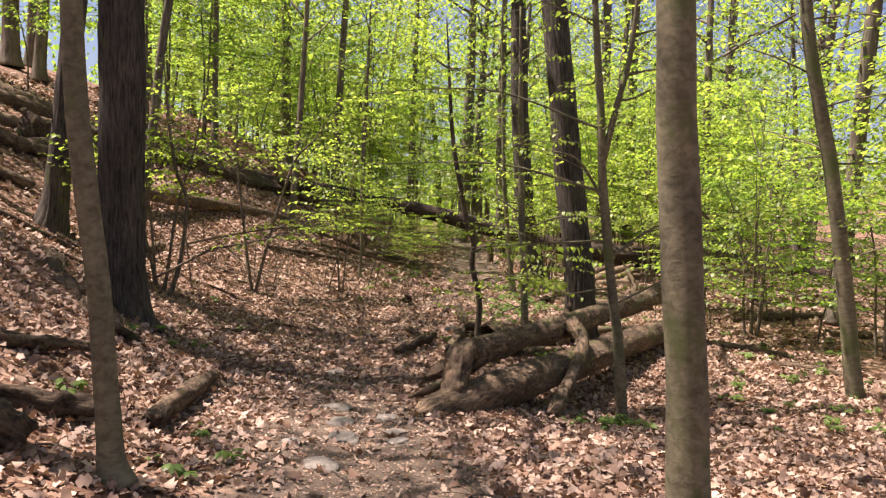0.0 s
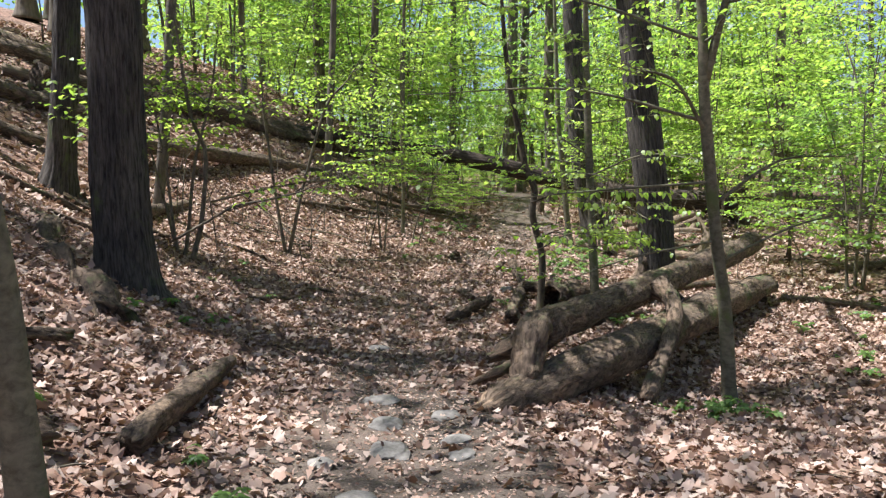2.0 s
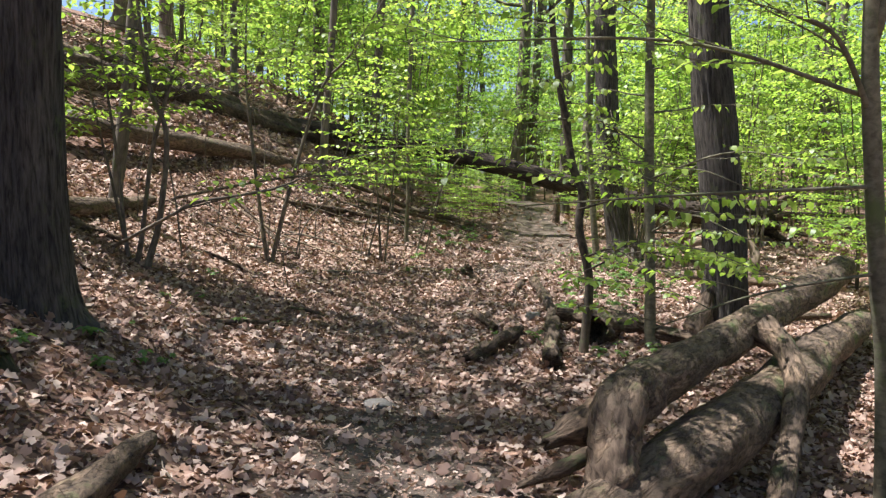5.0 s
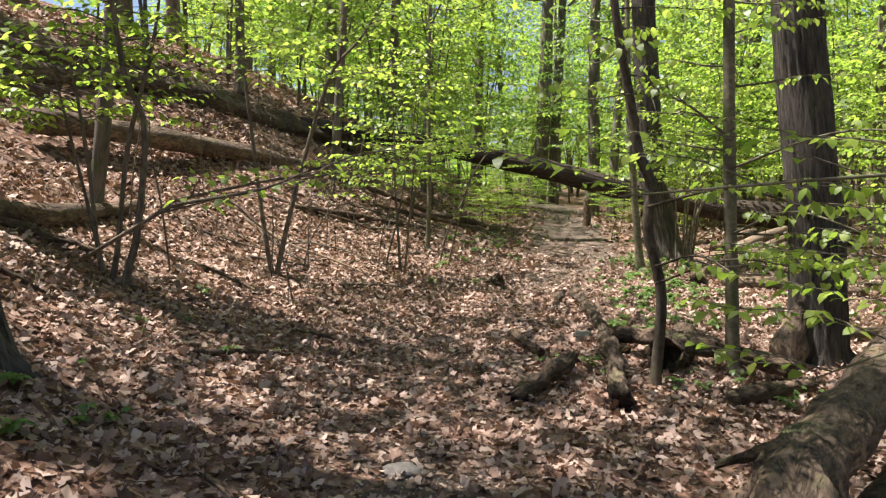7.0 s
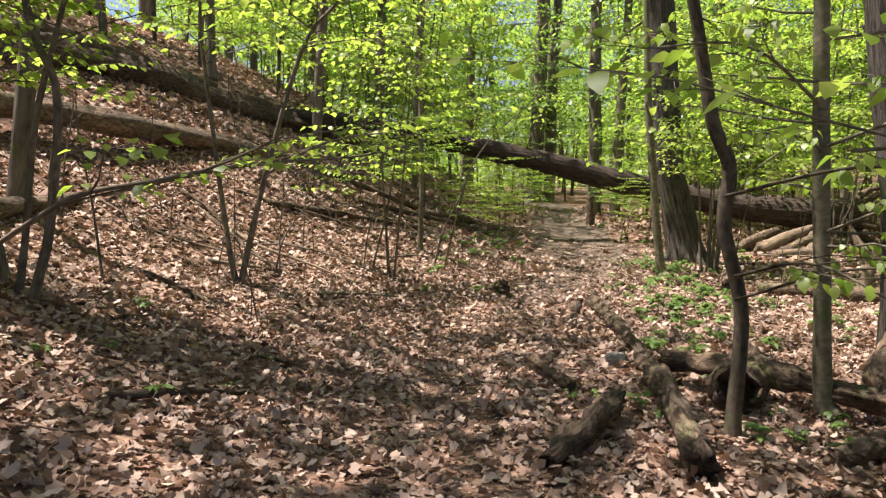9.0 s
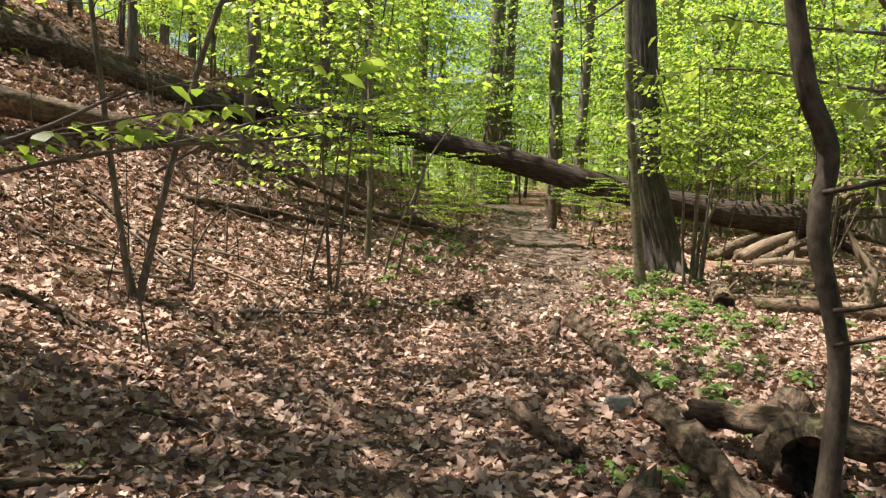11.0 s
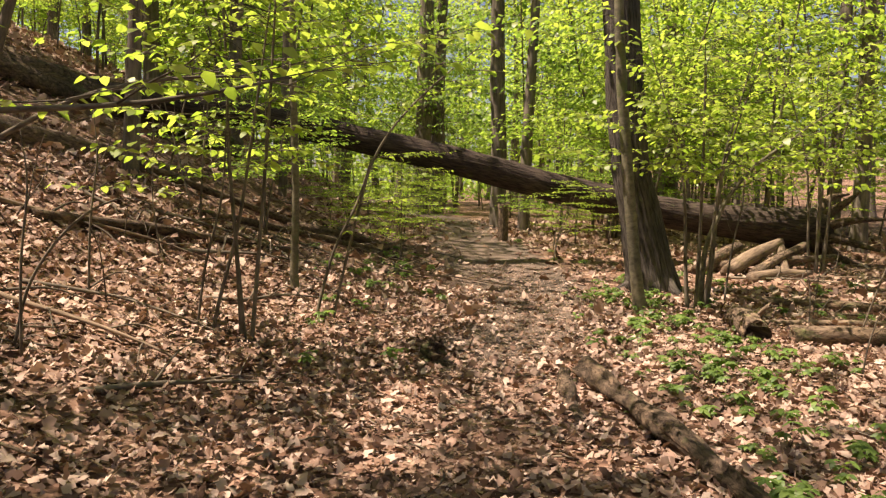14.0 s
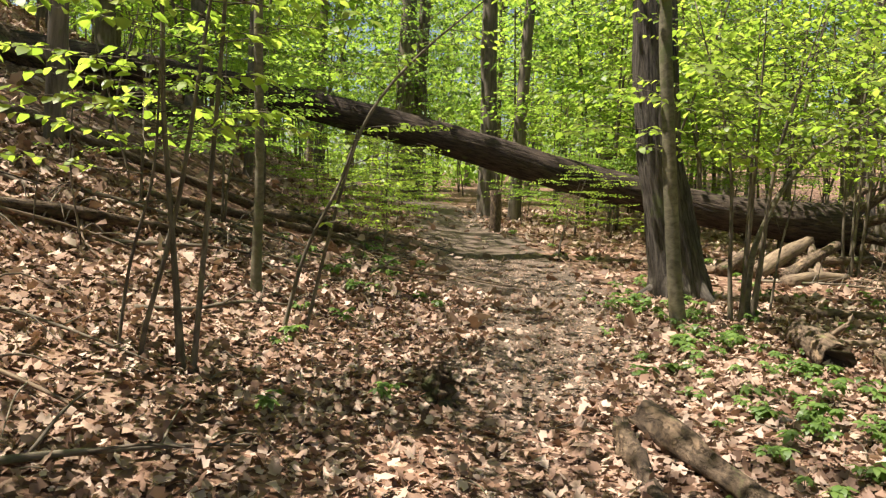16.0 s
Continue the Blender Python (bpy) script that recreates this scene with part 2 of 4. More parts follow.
def tube(path, segs=10, n=24, ridge=0.0, ribs=9, lump=0.0, seed=0, ragged=0.0, decay=0.0, hollow=0.0):
    """A round limb along path rows (x, y, z, r): bark ridges run along it, lumps swell it, ragged ends are broken."""
    c = curve_points(path, n)
    ax = np.gradient(c[:, :3], axis=0)
    ax /= np.linalg.norm(ax, axis=1)[:, None] + 1e-9
    ref = np.array([0.0, 1.0, 0.0]) if abs(ax[:, 2]).mean() > .6 else np.array([0.0, 0.0, 1.0])
    u = np.cross(ax, ref)
    u /= np.linalg.norm(u, axis=1)[:, None] + 1e-9
    w = np.cross(ax, u)
    rng = np.random.default_rng(seed)
    ph = rng.uniform(0, 6.28, 8)
    ang = np.linspace(0, 2 * np.pi, segs, endpoint=False)
    s = np.concatenate([[0], np.cumsum(np.linalg.norm(np.diff(c[:, :3], axis=0), axis=1))])
    A, S = np.meshgrid(ang, s)
    k = np.ones_like(A)
    if ridge:
        wob = .35 * np.sin(S * 3.1 + ph[0]) + .25 * np.sin(S * 7.3 + 2 * A + ph[1])
        k += ridge * (np.abs(np.sin(A * ribs / 2 + wob * 2)) - .5) + ridge * .4 * np.sin(A * ribs * .9 + S * 5 + ph[2])
    if lump:
        k += lump * (np.sin(A + S * 2.3 + ph[3]) * .5 + np.sin(2 * A - S * 3.7 + ph[4]) * .35 + np.sin(3 * A + S * 6.1 + ph[5]) * .25)
    if decay:
        g = rng.normal(0, 1, (n, segs))
        g = g + np.roll(g, 1, 1) + np.roll(g, -1, 1)
        g[1:-1] = (g[:-2] + g[1:-1] + g[2:]) / 2
        k += decay * np.clip(g * .3, -.8, .8) + decay * .6 * np.sin(S * 5 + ph[6]) * np.sin(S * 2.1 + ph[7])
    r = c[:, 3][:, None] * np.maximum(k, .25)
    P = c[:, None, :3] + r[..., None] * (np.cos(A)[..., None] * u[:, None] + np.sin(A)[..., None] * w[:, None])
    if ragged:
        P[0] -= ax[0] * (rng.uniform(0, ragged, (segs, 1)))
        P[-1] += ax[-1] * (rng.uniform(0, ragged, (segs, 1)))
    V = P.reshape(-1, 3)
    i = np.arange(n - 1)[:, None] * segs
    j = np.arange(segs)[None]
    F = np.stack([i + j, i + (j + 1) % segs, i + segs + (j + 1) % segs, i + segs + j], -1).reshape(-1, 4)
    V = np.vstack([V, c[:1, :3] + ax[:1] * (hollow or c[0, 3] * .15), c[-1:, :3] - ax[-1:] * c[-1, 3] * .15])
    faces = F.tolist()
    m = n * segs
    for q in range(segs):
        faces.append([m, (q + 1) % segs, q])
        faces.append([m + 1, m - segs + q, m - segs + (q + 1) % segs])
    rad = float(c[:, 3].mean())
    G = np.stack([np.cos(A) * rad, np.sin(A) * rad, S], -1).reshape(-1, 3) + rng.uniform(-3, 3, 3)
    return V, faces, np.vstack([G, G[:1], G[-1:]])


def with_grain(me, G):
    """Stores each point's place on the unrolled limb, so that bark grain runs along it."""
    at = me.attributes.new("grain", "FLOAT_VECTOR", "POINT")
    at.data.foreach_set("vector", np.asarray(G, float).ravel())
    return me


def tube_mesh(name, path, material, **kw):
    v, f, g = tube(path, **kw)
    return with_grain(mesh_ob(name, v, f, material), g)


def many_tubes(name, paths, material, segs=4, n=5):
    V, F, G, base = [], [], [], 0
    for i, p in enumerate(paths):
        v, f, g = tube(p, segs=segs, n=n, seed=i)
        V.append(v)
        G.append(g)
        F += [[a + base for a in q] for q in f]
        base += len(v)
    return with_grain(mesh_ob(name, np.vstack(V), F, material), np.vstack(G))


def leaf_mesh(name, P, D, U, S, material, width=0.55, droop=0.25, full=True, crumple=0.0, lobed=False):
    """Leaves at P, pointing along D with upper side U, S long. Each is one small island."""
    P, D, U, S = (np.asarray(a, float) for a in (P, D, U, S))
    D = D / (np.linalg.norm(D, axis=1)[:, None] + 1e-9)
    R = np.cross(D, U)
    R /= np.linalg.norm(R, axis=1)[:, None] + 1e-9
    N = np.cross(R, D)
    n = len(P)
    q = np.random.default_rng(n)
    wide = q.uniform(1 - .5 * crumple, 1 + .5 * crumple, (n, 1))
    cup = q.normal(0, .45 * crumple, (n, 1))
    bend = droop * (1 + q.normal(0, 1.6 * crumple, (n, 1)))
    skew = q.normal(0, .25 * crumple, (n, 1))
    shape = [(0, 0, 0), (.34, .5, .06), (.7, .38, .03), (1, 0, 0), (.7, -.38, .03), (.34, -.5, .06)] if full else [(0, 0, 0), (.45, .5, .05), (1, 0, 0), (.45, -.5, .05)]
    if lobed:
        shape = [(0, 0, 0), (.28, .5, .06), (.46, .24, .02), (.72, .42, .05), (1, 0, 0), (.72, -.42, .05), (.5, -.27, .02), (.28, -.5, .06)]
    V = np.stack([P + S[:, None] * ((a + b * skew) * D + b * width * wide * R + (c + cup * abs(b) + b * a * cup - bend * a * a) * N) for a, b, c in shape], 1).reshape(-1, 3)
    m = len(shape)
    me = bpy.data.meshes.new(name)
    polys = [(0, 1, 5), (1, 2, 4, 5), (2, 3, 4)] if full else [(0, 1, 2, 3)]
    if lobed:
        polys = [(0, 1, 7), (1, 2, 6, 7), (2, 3, 5, 6), (3, 4, 5)]
    sizes = np.tile([len(q) for q in polys], n)
    idx = (np.arange(n)[:, None] * m + np.concatenate([np.array(q) for q in polys])[None]).ravel()
    me.vertices.add(len(V))
    me.vertices.foreach_set("co", V.ravel())
    me.loops.add(len(idx))
    me.loops.foreach_set("vertex_index", idx.astype(np.int32))
    me.polygons.add(len(sizes))
    me.polygons.foreach_set("loop_start", np.concatenate([[0], np.cumsum(sizes)[:-1]]).astype(np.int32))
    me.update(calc_edges=True)
    me.validate()
    me.materials.append(material)
    return me


def spray(rng, start, az, length, rise, r0, leaf, gap=0.09, twig=0.3, droop=0.12, hang=0.0):
    """A flat, layered branch: its own line, side twigs, and leaves along them."""
    d = np.array([math.cos(az), math.sin(az), 0])
    side = np.array([-d[1], d[0], 0])
    bend = rng.uniform(-.25, .25)
    line = []
    for f in np.linspace(0, 1, 5):
        p = np.array(start) + d * length * f + side * bend * length * f * f + np.array([0, 0, length * (rise * f - droop * f * f * 1.2)]) + rng.normal(0, .015 * length, 3) * (f > 0)
        line.append((*p, r0 * (1 - .85 * f)))
    c = curve_points(line, 20)
    twigs, P, D, U, S = [], [], [], [], []
    x = .22 * length
    sgn = 1
    while x < length:
        f = x / length
        b = c[min(19, int(f * 19.5)), :3]
        sgn = -sgn
        L = twig * rng.uniform(.5, 1.2) * (1 - .45 * f)
        dirn = d * rng.uniform(.45, .9) + side * sgn * rng.uniform(.6, 1) + np.array([0, 0, rng.uniform(-.12, .22)])
        dirn /= np.linalg.norm(dirn)
        e = b + dirn * L
        twigs.append([(*b, .0035), (*e, .0012)])
        k = max(2, int(L / (leaf * .75)))
        for q in range(1, k + 1):
            s2 = 1 if q % 2 else -1
            P.append(b + dirn * L * q / k)
            out = np.cross([0, 0, 1], dirn) * s2
            D.append(dirn * .6 + out * .8 + np.array([0, 0, rng.uniform(-.55, .05) - hang]))
            U.append([rng.normal(0, .3), rng.normal(0, .3), 1])
            S.append(leaf * rng.uniform(.6, 1.25))
        x += gap * rng.uniform(.6, 1.4)
    return line, twigs, P, D, U, S


def leafy_tree(name, stems, label, category, joined=False, nbr=10, low=0.3, high=1.0, length=1.2, leaf=0.07, rise=0.35, seed=0, bark_mat=None, leaf_mat=None, group="", gap=0.09,
               twig=0.3, az=None, thick=0.35, full=True, segs=9, limbs=(), ridge=0.0, steps=22, hang=0.0, wide=0.62):
    """A young tree: stems as rows (x, y, z, r), branches with flat leafy sprays between the low and high share of each stem."""
    rng = np.random.default_rng(seed + 77)
    bark_mat, leaf_mat = bark_mat or TWIG, leaf_mat or SPRING
    th = thing(name, stems[0][0][:3], label, category, group)
    boughs, twigs, P, D, U, S = [], [], [], [], [], []
    for i, st in enumerate(stems):
        stem = part("stem", tube_mesh("stem", st, bark_mat, segs=segs, n=steps, lump=.08, ridge=ridge, seed=seed + i), th)
        c = even_points(st, 60)
        for b in range(nbr):
            f = low + (high - low) * (b + rng.uniform(0, 1)) / nbr
            p = c[min(59, int(f * 59))]
            a = rng.uniform(0, 2 * math.pi) if az is None else rng.uniform(*az)
            L = length * rng.uniform(.6, 1.25) * (1.15 - .5 * f)
            line, t, p1, d1, u1, s1 = spray(rng, p[:3], a, L, rise * rng.uniform(.3, 1.5), min(.014, max(.004, p[3] * thick)), leaf, gap, twig, hang=hang)
            if joined:
                boughs.append(line)
            else:
                part("branch", tube_mesh("branch", line, bark_mat, segs=5, n=9), stem)
                twigs += t
            P += p1
            D += d1
            U += u1
            S += s1
    if boughs:
        tagged(part("branchwork", many_tubes("branchwork", boughs, bark_mat, segs=3, n=4), th), kind="stuff")
    for lm in limbs:
        bough = part("limb", tube_mesh("limb", lm, bark_mat, segs=7, n=14, lump=.06, seed=seed + 5), th)
        c = curve_points(lm, 30)
        dirn = c[-1, :2] - c[0, :2]
        for b in range(4):
            p = c[int(29 * (.35 + .6 * b / 3))]
            line, t, p1, d1, u1, s1 = spray(rng, p[:3], math.atan2(dirn[1], dirn[0]) + rng.uniform(-.9, .9), length * rng.uniform(.5, .9), rise, max(.004, p[3] * .5), leaf, gap, twig, hang=hang)
            part("branch", tube_mesh("branch", line, bark_mat, segs=5, n=9), bough)
            twigs += t
            P += p1
            D += d1
            U += u1
            S += s1
    if twigs:
        tagged(part("twigwork", many_tubes("twigwork", twigs, bark_mat, segs=3, n=2), th), kind="stuff")
    if P:
        tagged(part("crown", leaf_mesh("crown", P, D, U, S, leaf_mat, width=wide, full=full), th), kind="stuff")
    return th


def tall_tree(name, path, label, bark_mat=None, seed=0, ridge=0.05, ribs=14, segs=30, n=50, crown=True, crown_n=2600, spread=4.0, low=7.0, leaf=0.2, category="tree", group="", leaf_mat=None, roots=0):
    """A canopy tree: flared trunk along path, limbs high up, and a loose crown of leaf clumps."""
    rng = np.random.default_rng(seed + 11)
    th = thing(name, path[0][:3], label, category, group)
    bole = part("trunk", tube_mesh("trunk", path, bark_mat or OAK, segs=segs, n=n, ridge=ridge, ribs=ribs, lump=.05, seed=seed), th)
    for i in range(roots):
        a = 6.28 * i / roots + rng.uniform(-.4, .4)
        x, y, z, r = path[0]
        d = np.array([math.cos(a), math.sin(a)])
        L = r * rng.uniform(1.15, 1.6)
        q = [(x + d[0] * r * .35, y + d[1] * r * .35, z + r * 1.3, r * .2), (x + d[0] * r * .75, y + d[1] * r * .75, z + r * .6, r * .2)]
        e = (x + d[0] * L, y + d[1] * L)
        q.append((*e, gz(*e) - .03, r * .08))
        part("root", tube_mesh("root", q, bark_mat or OAK, segs=8, n=9, lump=.1, ridge=ridge, ribs=5, seed=seed + i), th)
    if crown:
        c = even_points(path, 60)
        P = []
        for i in range(9):
            f = .5 + .48 * i / 9
            p = c[int(59 * f)]
            a = rng.uniform(0, 6.28)
            L = spread * rng.uniform(.6, 1.2) * (1.2 - .6 * f)
            e = p[:3] + np.array([math.cos(a) * L, math.sin(a) * L, L * rng.uniform(.3, .9)])
            mid = (p[:3] + e) / 2 + rng.normal(0, .25, 3)
            part("limb", tube_mesh("limb", [(*p[:3], p[3] * .45), (*mid, p[3] * .28), (*e, .012)], bark_mat or OAK, segs=6, n=9, lump=.08, seed=seed + i), bole)
            line = curve_points([tuple(p[:3]), tuple(mid), tuple(e)], 40)
            k = crown_n // 9
            pick = line[rng.integers(10, 40, k)]
            clump = rng.normal(0, 1, (14, 3)) * [1.1, 1.1, .6]
            P.append(pick + clump[rng.integers(0, 14, k)] + rng.normal(0, .3, (k, 3)) * [1, 1, .6])
        P = np.vstack(P)
        m = len(P)
        D = rng.normal(0, 1, (m, 3)) * [1, 1, .5]
        U = rng.normal(0, .5, (m, 3)) + [0, 0, 1]
        tagged(part("crown", leaf_mesh("crown", P, D, U, leaf * rng.uniform(.6, 1.3, m), leaf_mat or SPRING, width=.7, full=False), th), kind="stuff")
    return th


# ---- ground ----
def ground():
    xs = np.unique(np.concatenate([[-600, -300, -150, -90, -60], np.arange(-45, -10, 1.0), np.arange(-10, 9, .1), np.arange(9, 50, 1.0), [60, 90, 150, 300, 600]]))
    ys = np.unique(np.concatenate([[-600, -300, -120, -60, -30], np.arange(-20, 1, .8), np.arange(1, 30, .1), np.arange(30, 70, .6), [75, 85, 100, 118, 160, 300, 600]]))
    X, Y = np.meshgrid(xs, ys)
    Z = ground_z(X, Y)
    V = np.stack([X, Y, Z], -1).reshape(-1, 3)
    i = np.arange(len(ys) - 1)[:, None] * len(xs)
    j = np.arange(len(xs) - 1)[None]
    F = np.stack([i + j, i + j + 1, i + len(xs) + j + 1, i + len(xs) + j], -1).reshape(-1, 4)
    me = mesh_ob("ground", V, F, FLOOR)
    a = me.attributes.new("trail", "FLOAT", "POINT")
    d = np.abs(X - trail_x(Y)) / np.interp(Y, [0, 6, 9, 13, 18, 22], [.95, .9, .55, .45, .9, .85])
    a.data.foreach_set("value", (np.clip(1.05 - .55 * d, 0, 1) * np.interp(Y, [0, 8, 10.5, 16.5, 19], [1, .9, .35, .35, 1])).ravel())
    tagged(new("ground", me), "woodland floor with a trodden dirt trail under brown leaf litter", "ground", kind="structure")


ground()


def litter(name, n, x0, x1, y0, y1, smin, smax, seed, label):
    """Dry leaves lying loosely on the floor, thinner on the trodden trail."""
    rng = np.random.default_rng(seed)
    x, y = rng.uniform(x0, x1, n), rng.uniform(y0, y1, n)
    d = np.abs(x - trail_x(y))
    keep = rng.uniform(0, 1, n) < np.clip(.12 + (d - np.interp(y, [6, 9, 17, 19], [.38, .15, .15, .3])) * np.interp(y, [0, 6, 9, 14, 18, 22], [.8, .9, 1.6, 1.8, 1.2, .8]), np.interp(y, [7, 10, 16, 19], [.12, .6, .6, .12]), 1)
    x, y = x[keep], y[keep]
    n = len(x)
    P = np.stack([x, y, ground_z(x, y) + rng.uniform(.004, .035, n)], 1)
    a = rng.uniform(0, 6.28, n)
    D = np.stack([np.cos(a), np.sin(a), rng.normal(.08, .4, n)], 1)
    U = np.stack([rng.normal(0, .6, n), rng.normal(0, .6, n), np.ones(n)], 1)
    me = leaf_mesh(name, P, D, U, rng.uniform(smin, smax, n), LITTER, width=.78, droop=.35, crumple=.8, lobed=True)
    tagged(new(name, me), label, "fallen leaves", kind="stuff")


litter("leaf_litter", 128000, -7, 6, 2.5, 21, .03, .09, 1, "dry brown and tan fallen leaves strewn over the floor")
litter("leaf_litter", 16000, -13, 12, 19, 34, .09, .17, 2, "pale brown fallen leaves among the trees ahead")
litter("leaf_litter", 9000, -15, -6, 6, 22, .08, .15, 3, "brown fallen leaves on the slope")
litter("leaf_litter", 6000, 5, 14, 4, 22, .08, .15, 4, "tan fallen leaves on the flat beside the trail")

rng = np.random.default_rng(8)
n = 26000
y = rng.uniform(2.5, 24, n)
x = trail_x(y) + rng.normal(0, .55, n)
a = rng.uniform(0, 6.28, n)
me = leaf_mesh("leaf_crumbs", np.stack([x, y, ground_z(x, y) + rng.uniform(.002, .01, n)], 1), np.stack([np.cos(a), np.sin(a), rng.normal(.05, .2, n)], 1),
               np.stack([rng.normal(0, .3, n), rng.normal(0, .3, n), np.ones(n)], 1), rng.uniform(.012, .034, n), LITTER, width=.8, crumple=.8, full=False)
tagged(new("leaf_crumbs", me), "crumbled brown leaf bits trodden into the trail", "fallen leaves", kind="stuff")

# ---- the measured trees along the trail ----
leafy_tree("beech_sapling", [[(-1.76, 4.1, -.08, .12), (-1.79, 4.1, .08, .075), (-1.82, 4.1, .43, .066), (-1.88, 4.1, 1.02, .064), (-1.97, 4.1, 1.6, .062), (-2.06, 4.1, 2.45, .058), (-2.2, 4.2, 5, .05), (-2.3, 4.4, 8, .02)]],
           "slim smooth grey beech trunk leaning over the slope", "tree", nbr=9, low=.55, length=1.8, seed=1, bark_mat=BEECH, segs=18, steps=40, thick=.2)
tall_tree("beech_tree", [(1.47, 4.1, -.5, .16), (1.44, 4.1, -.2, .125), (1.38, 4.1, .6, .115), (1.32, 4.1, 1.18, .113), (1.24, 4.1, 2.04, .108), (1.2, 4.1, 2.7, .105), (1.0, 4.2, 6, .09), (.9, 4.3, 11, .05), (.9, 4.3, 13, .02)],
          "smooth grey beech trunk beside the trail, half in shade", BEECH, seed=2, ridge=.0, segs=24, crown_n=240, spread=3, leaf=.13)
tall_tree("oak_tree", [(-3.98, 9.4, -.25, .42), (-4.0, 9.4, .0, .36), (-4.02, 9.4, .3, .315), (-4.05, 9.4, .9, .285), (-4.06, 9.4, 1.6, .275), (-4.08, 9.4, 2.9, .265), (-4.2, 9.5, 7, .24), (-4.1, 9.7, 12, .17), (-4, 9.7, 18, .05)],
          "stout dark oak trunk with furrowed bark and flared foot", OAK, seed=3, ridge=.07, ribs=22, segs=72, n=70, spread=5, crown_n=950, roots=5)
tall_tree("oak_tree", [(-6.72, 12.7, .7, .36), (-6.66, 12.7, 1.0, .3), (-6.6, 12.7, 1.4, .22), (-6.55, 12.7, 2.04, .19), (-6.41, 12.7, 3.6, .18), (-6.2, 12.8, 8, .15), (-6, 13, 15, .04)],
          "slim dark oak trunk with spreading foot on the slope", OAK, seed=4, ridge=.07, ribs=16, segs=48, spread=4, crown_n=1000, roots=4)
tall_tree("oak_tree", [(2.53, 13.2, -.75, .36), (2.5, 13.2, -.45, .3), (2.47, 13.2, 0, .27), (2.39, 13.2, .81, .25), (2.2, 13.2, 2.03, .24), (2.0, 13.2, 3.4, .23), (1.5, 13.4, 8, .18), (1.4, 13.5, 14, .06)],
          "leaning oak trunk with deeply furrowed brown bark", OAK, seed=5, ridge=.07, ribs=20, segs=64, n=60, spread=4.5, crown_n=576, roots=3)
tall_tree("oak_tree", [(2.75, 21.2, -.55, .42), (2.7, 21.2, -.25, .36), (2.62, 21.2, .1, .31), (2.45, 21.2, .8, .27), (2.33, 21.2, 1.3, .255), (2.15, 21.2, 2.8, .245), (1.9, 21.3, 6, .22), (1.7, 21.5, 11, .15), (1.7, 21.6, 17, .05)],
          "large oak with furrowed bark and flared roots beside the trail", OAK, seed=6, ridge=.07, ribs=22, segs=72, n=70, spread=5, crown_n=608, roots=6)
leafy_tree("young_tree", [[(5.1, 8.9, -.6, .14), (5.0, 8.9, -.34, .105), (4.6, 8.9, 1.99, .085), (4.36, 8.9, 3.0, .08), (4.14, 8.9, 4.06, .07), (3.9, 9, 7, .02)]],
           "slender grey tree leaning across the flat", "tree", nbr=12, low=.2, length=1.6, seed=7, bark_mat=BEECH, segs=14, steps=40, thick=.25)
leafy_tree("beech_sapling", [[(2.25, 8.8, -.95, .12), (2.2, 8.8, -.72, .075), (2.12, 8.8, .1, .062), (2.03, 8.8, .6, .058), (1.92, 8.8, 1.33, .055), (1.83, 8.8, 2.0, .052), (1.76, 8.8, 2.9, .045), (1.65, 8.8, 3.9, .038), (1.5, 8.9, 6, .01)]],
           "grey-green beech sapling with a forked limb, by the log pile", "sapling", nbr=9, low=.42, length=1.5, seed=8, bark_mat=BEECH, segs=14, steps=50, thick=.3,
           limbs=[[(1.82, 8.8, 2.2, .045), (1.95, 8.75, 2.9, .036), (2.06, 8.7, 3.5, .03), (2.1, 8.6, 4.6, .012)], [(1.86, 8.8, 1.75, .02), (1.5, 8.6, 2.2, .014), (1.1, 8.5, 2.3, .006)],
                  [(1.97, 8.8, 1.1, .018), (2.5, 8.7, 1.5, .012), (3.1, 8.7, 1.55, .005)],
                  [(1.86, 8.8, 1.85, .016), (.6, 8.6, 2.12, .011), (-.9, 8.5, 2.05, .004)], [(1.95, 8.8, 1.3, .014), (.8, 8.7, 1.2, .009), (-.3, 8.6, 1.08, .004)],
                  [(2.03, 8.8, .75, .012), (1.2, 8.6, .6, .008), (.5, 8.5, .35, .003)], [(2.05, 8.8, .55, .014), (2.8, 8.7, .95, .009), (3.6, 8.6, 1.05, .004)], [(1.76, 8.8, 2.6, .016), (.5, 8.9, 3.0, .01), (-.8, 9, 2.95, .004)]])
leafy_tree("dogwood_sapling", [[(.6, 11.85, -.75, .08), (.6, 11.85, -.5, .052), (.61, 11.85, .2, .046), (.47, 11.85, .76, .046), (.48, 11.85, 1.12, .046), (.36, 11.85, 1.4, .043), (.26, 11.85, 1.85, .039), (.07, 11.85, 2.8, .033), (-.1, 11.9, 4.6, .01)]],
           "crooked brown sapling with drooping young leaves over the trail", "sapling", nbr=12, low=.5, length=1.25, leaf=.085, seed=9, bark_mat=SHADESAP, segs=14, steps=50, thick=.22, rise=.2,
           hang=.6,
           limbs=[[(.54, 11.8, .45, .012), (.75, 11.2, .6, .009), (.95, 10.6, .45, .004)], [(.45, 11.8, .95, .013), (.8, 10.8, 1.12, .009), (1.1, 9.9, 1.0, .004)], [(.55, 11.8, .3, .01), (.9, 11.0, .6, .008), (1.3, 10.4, .6, .004)]])
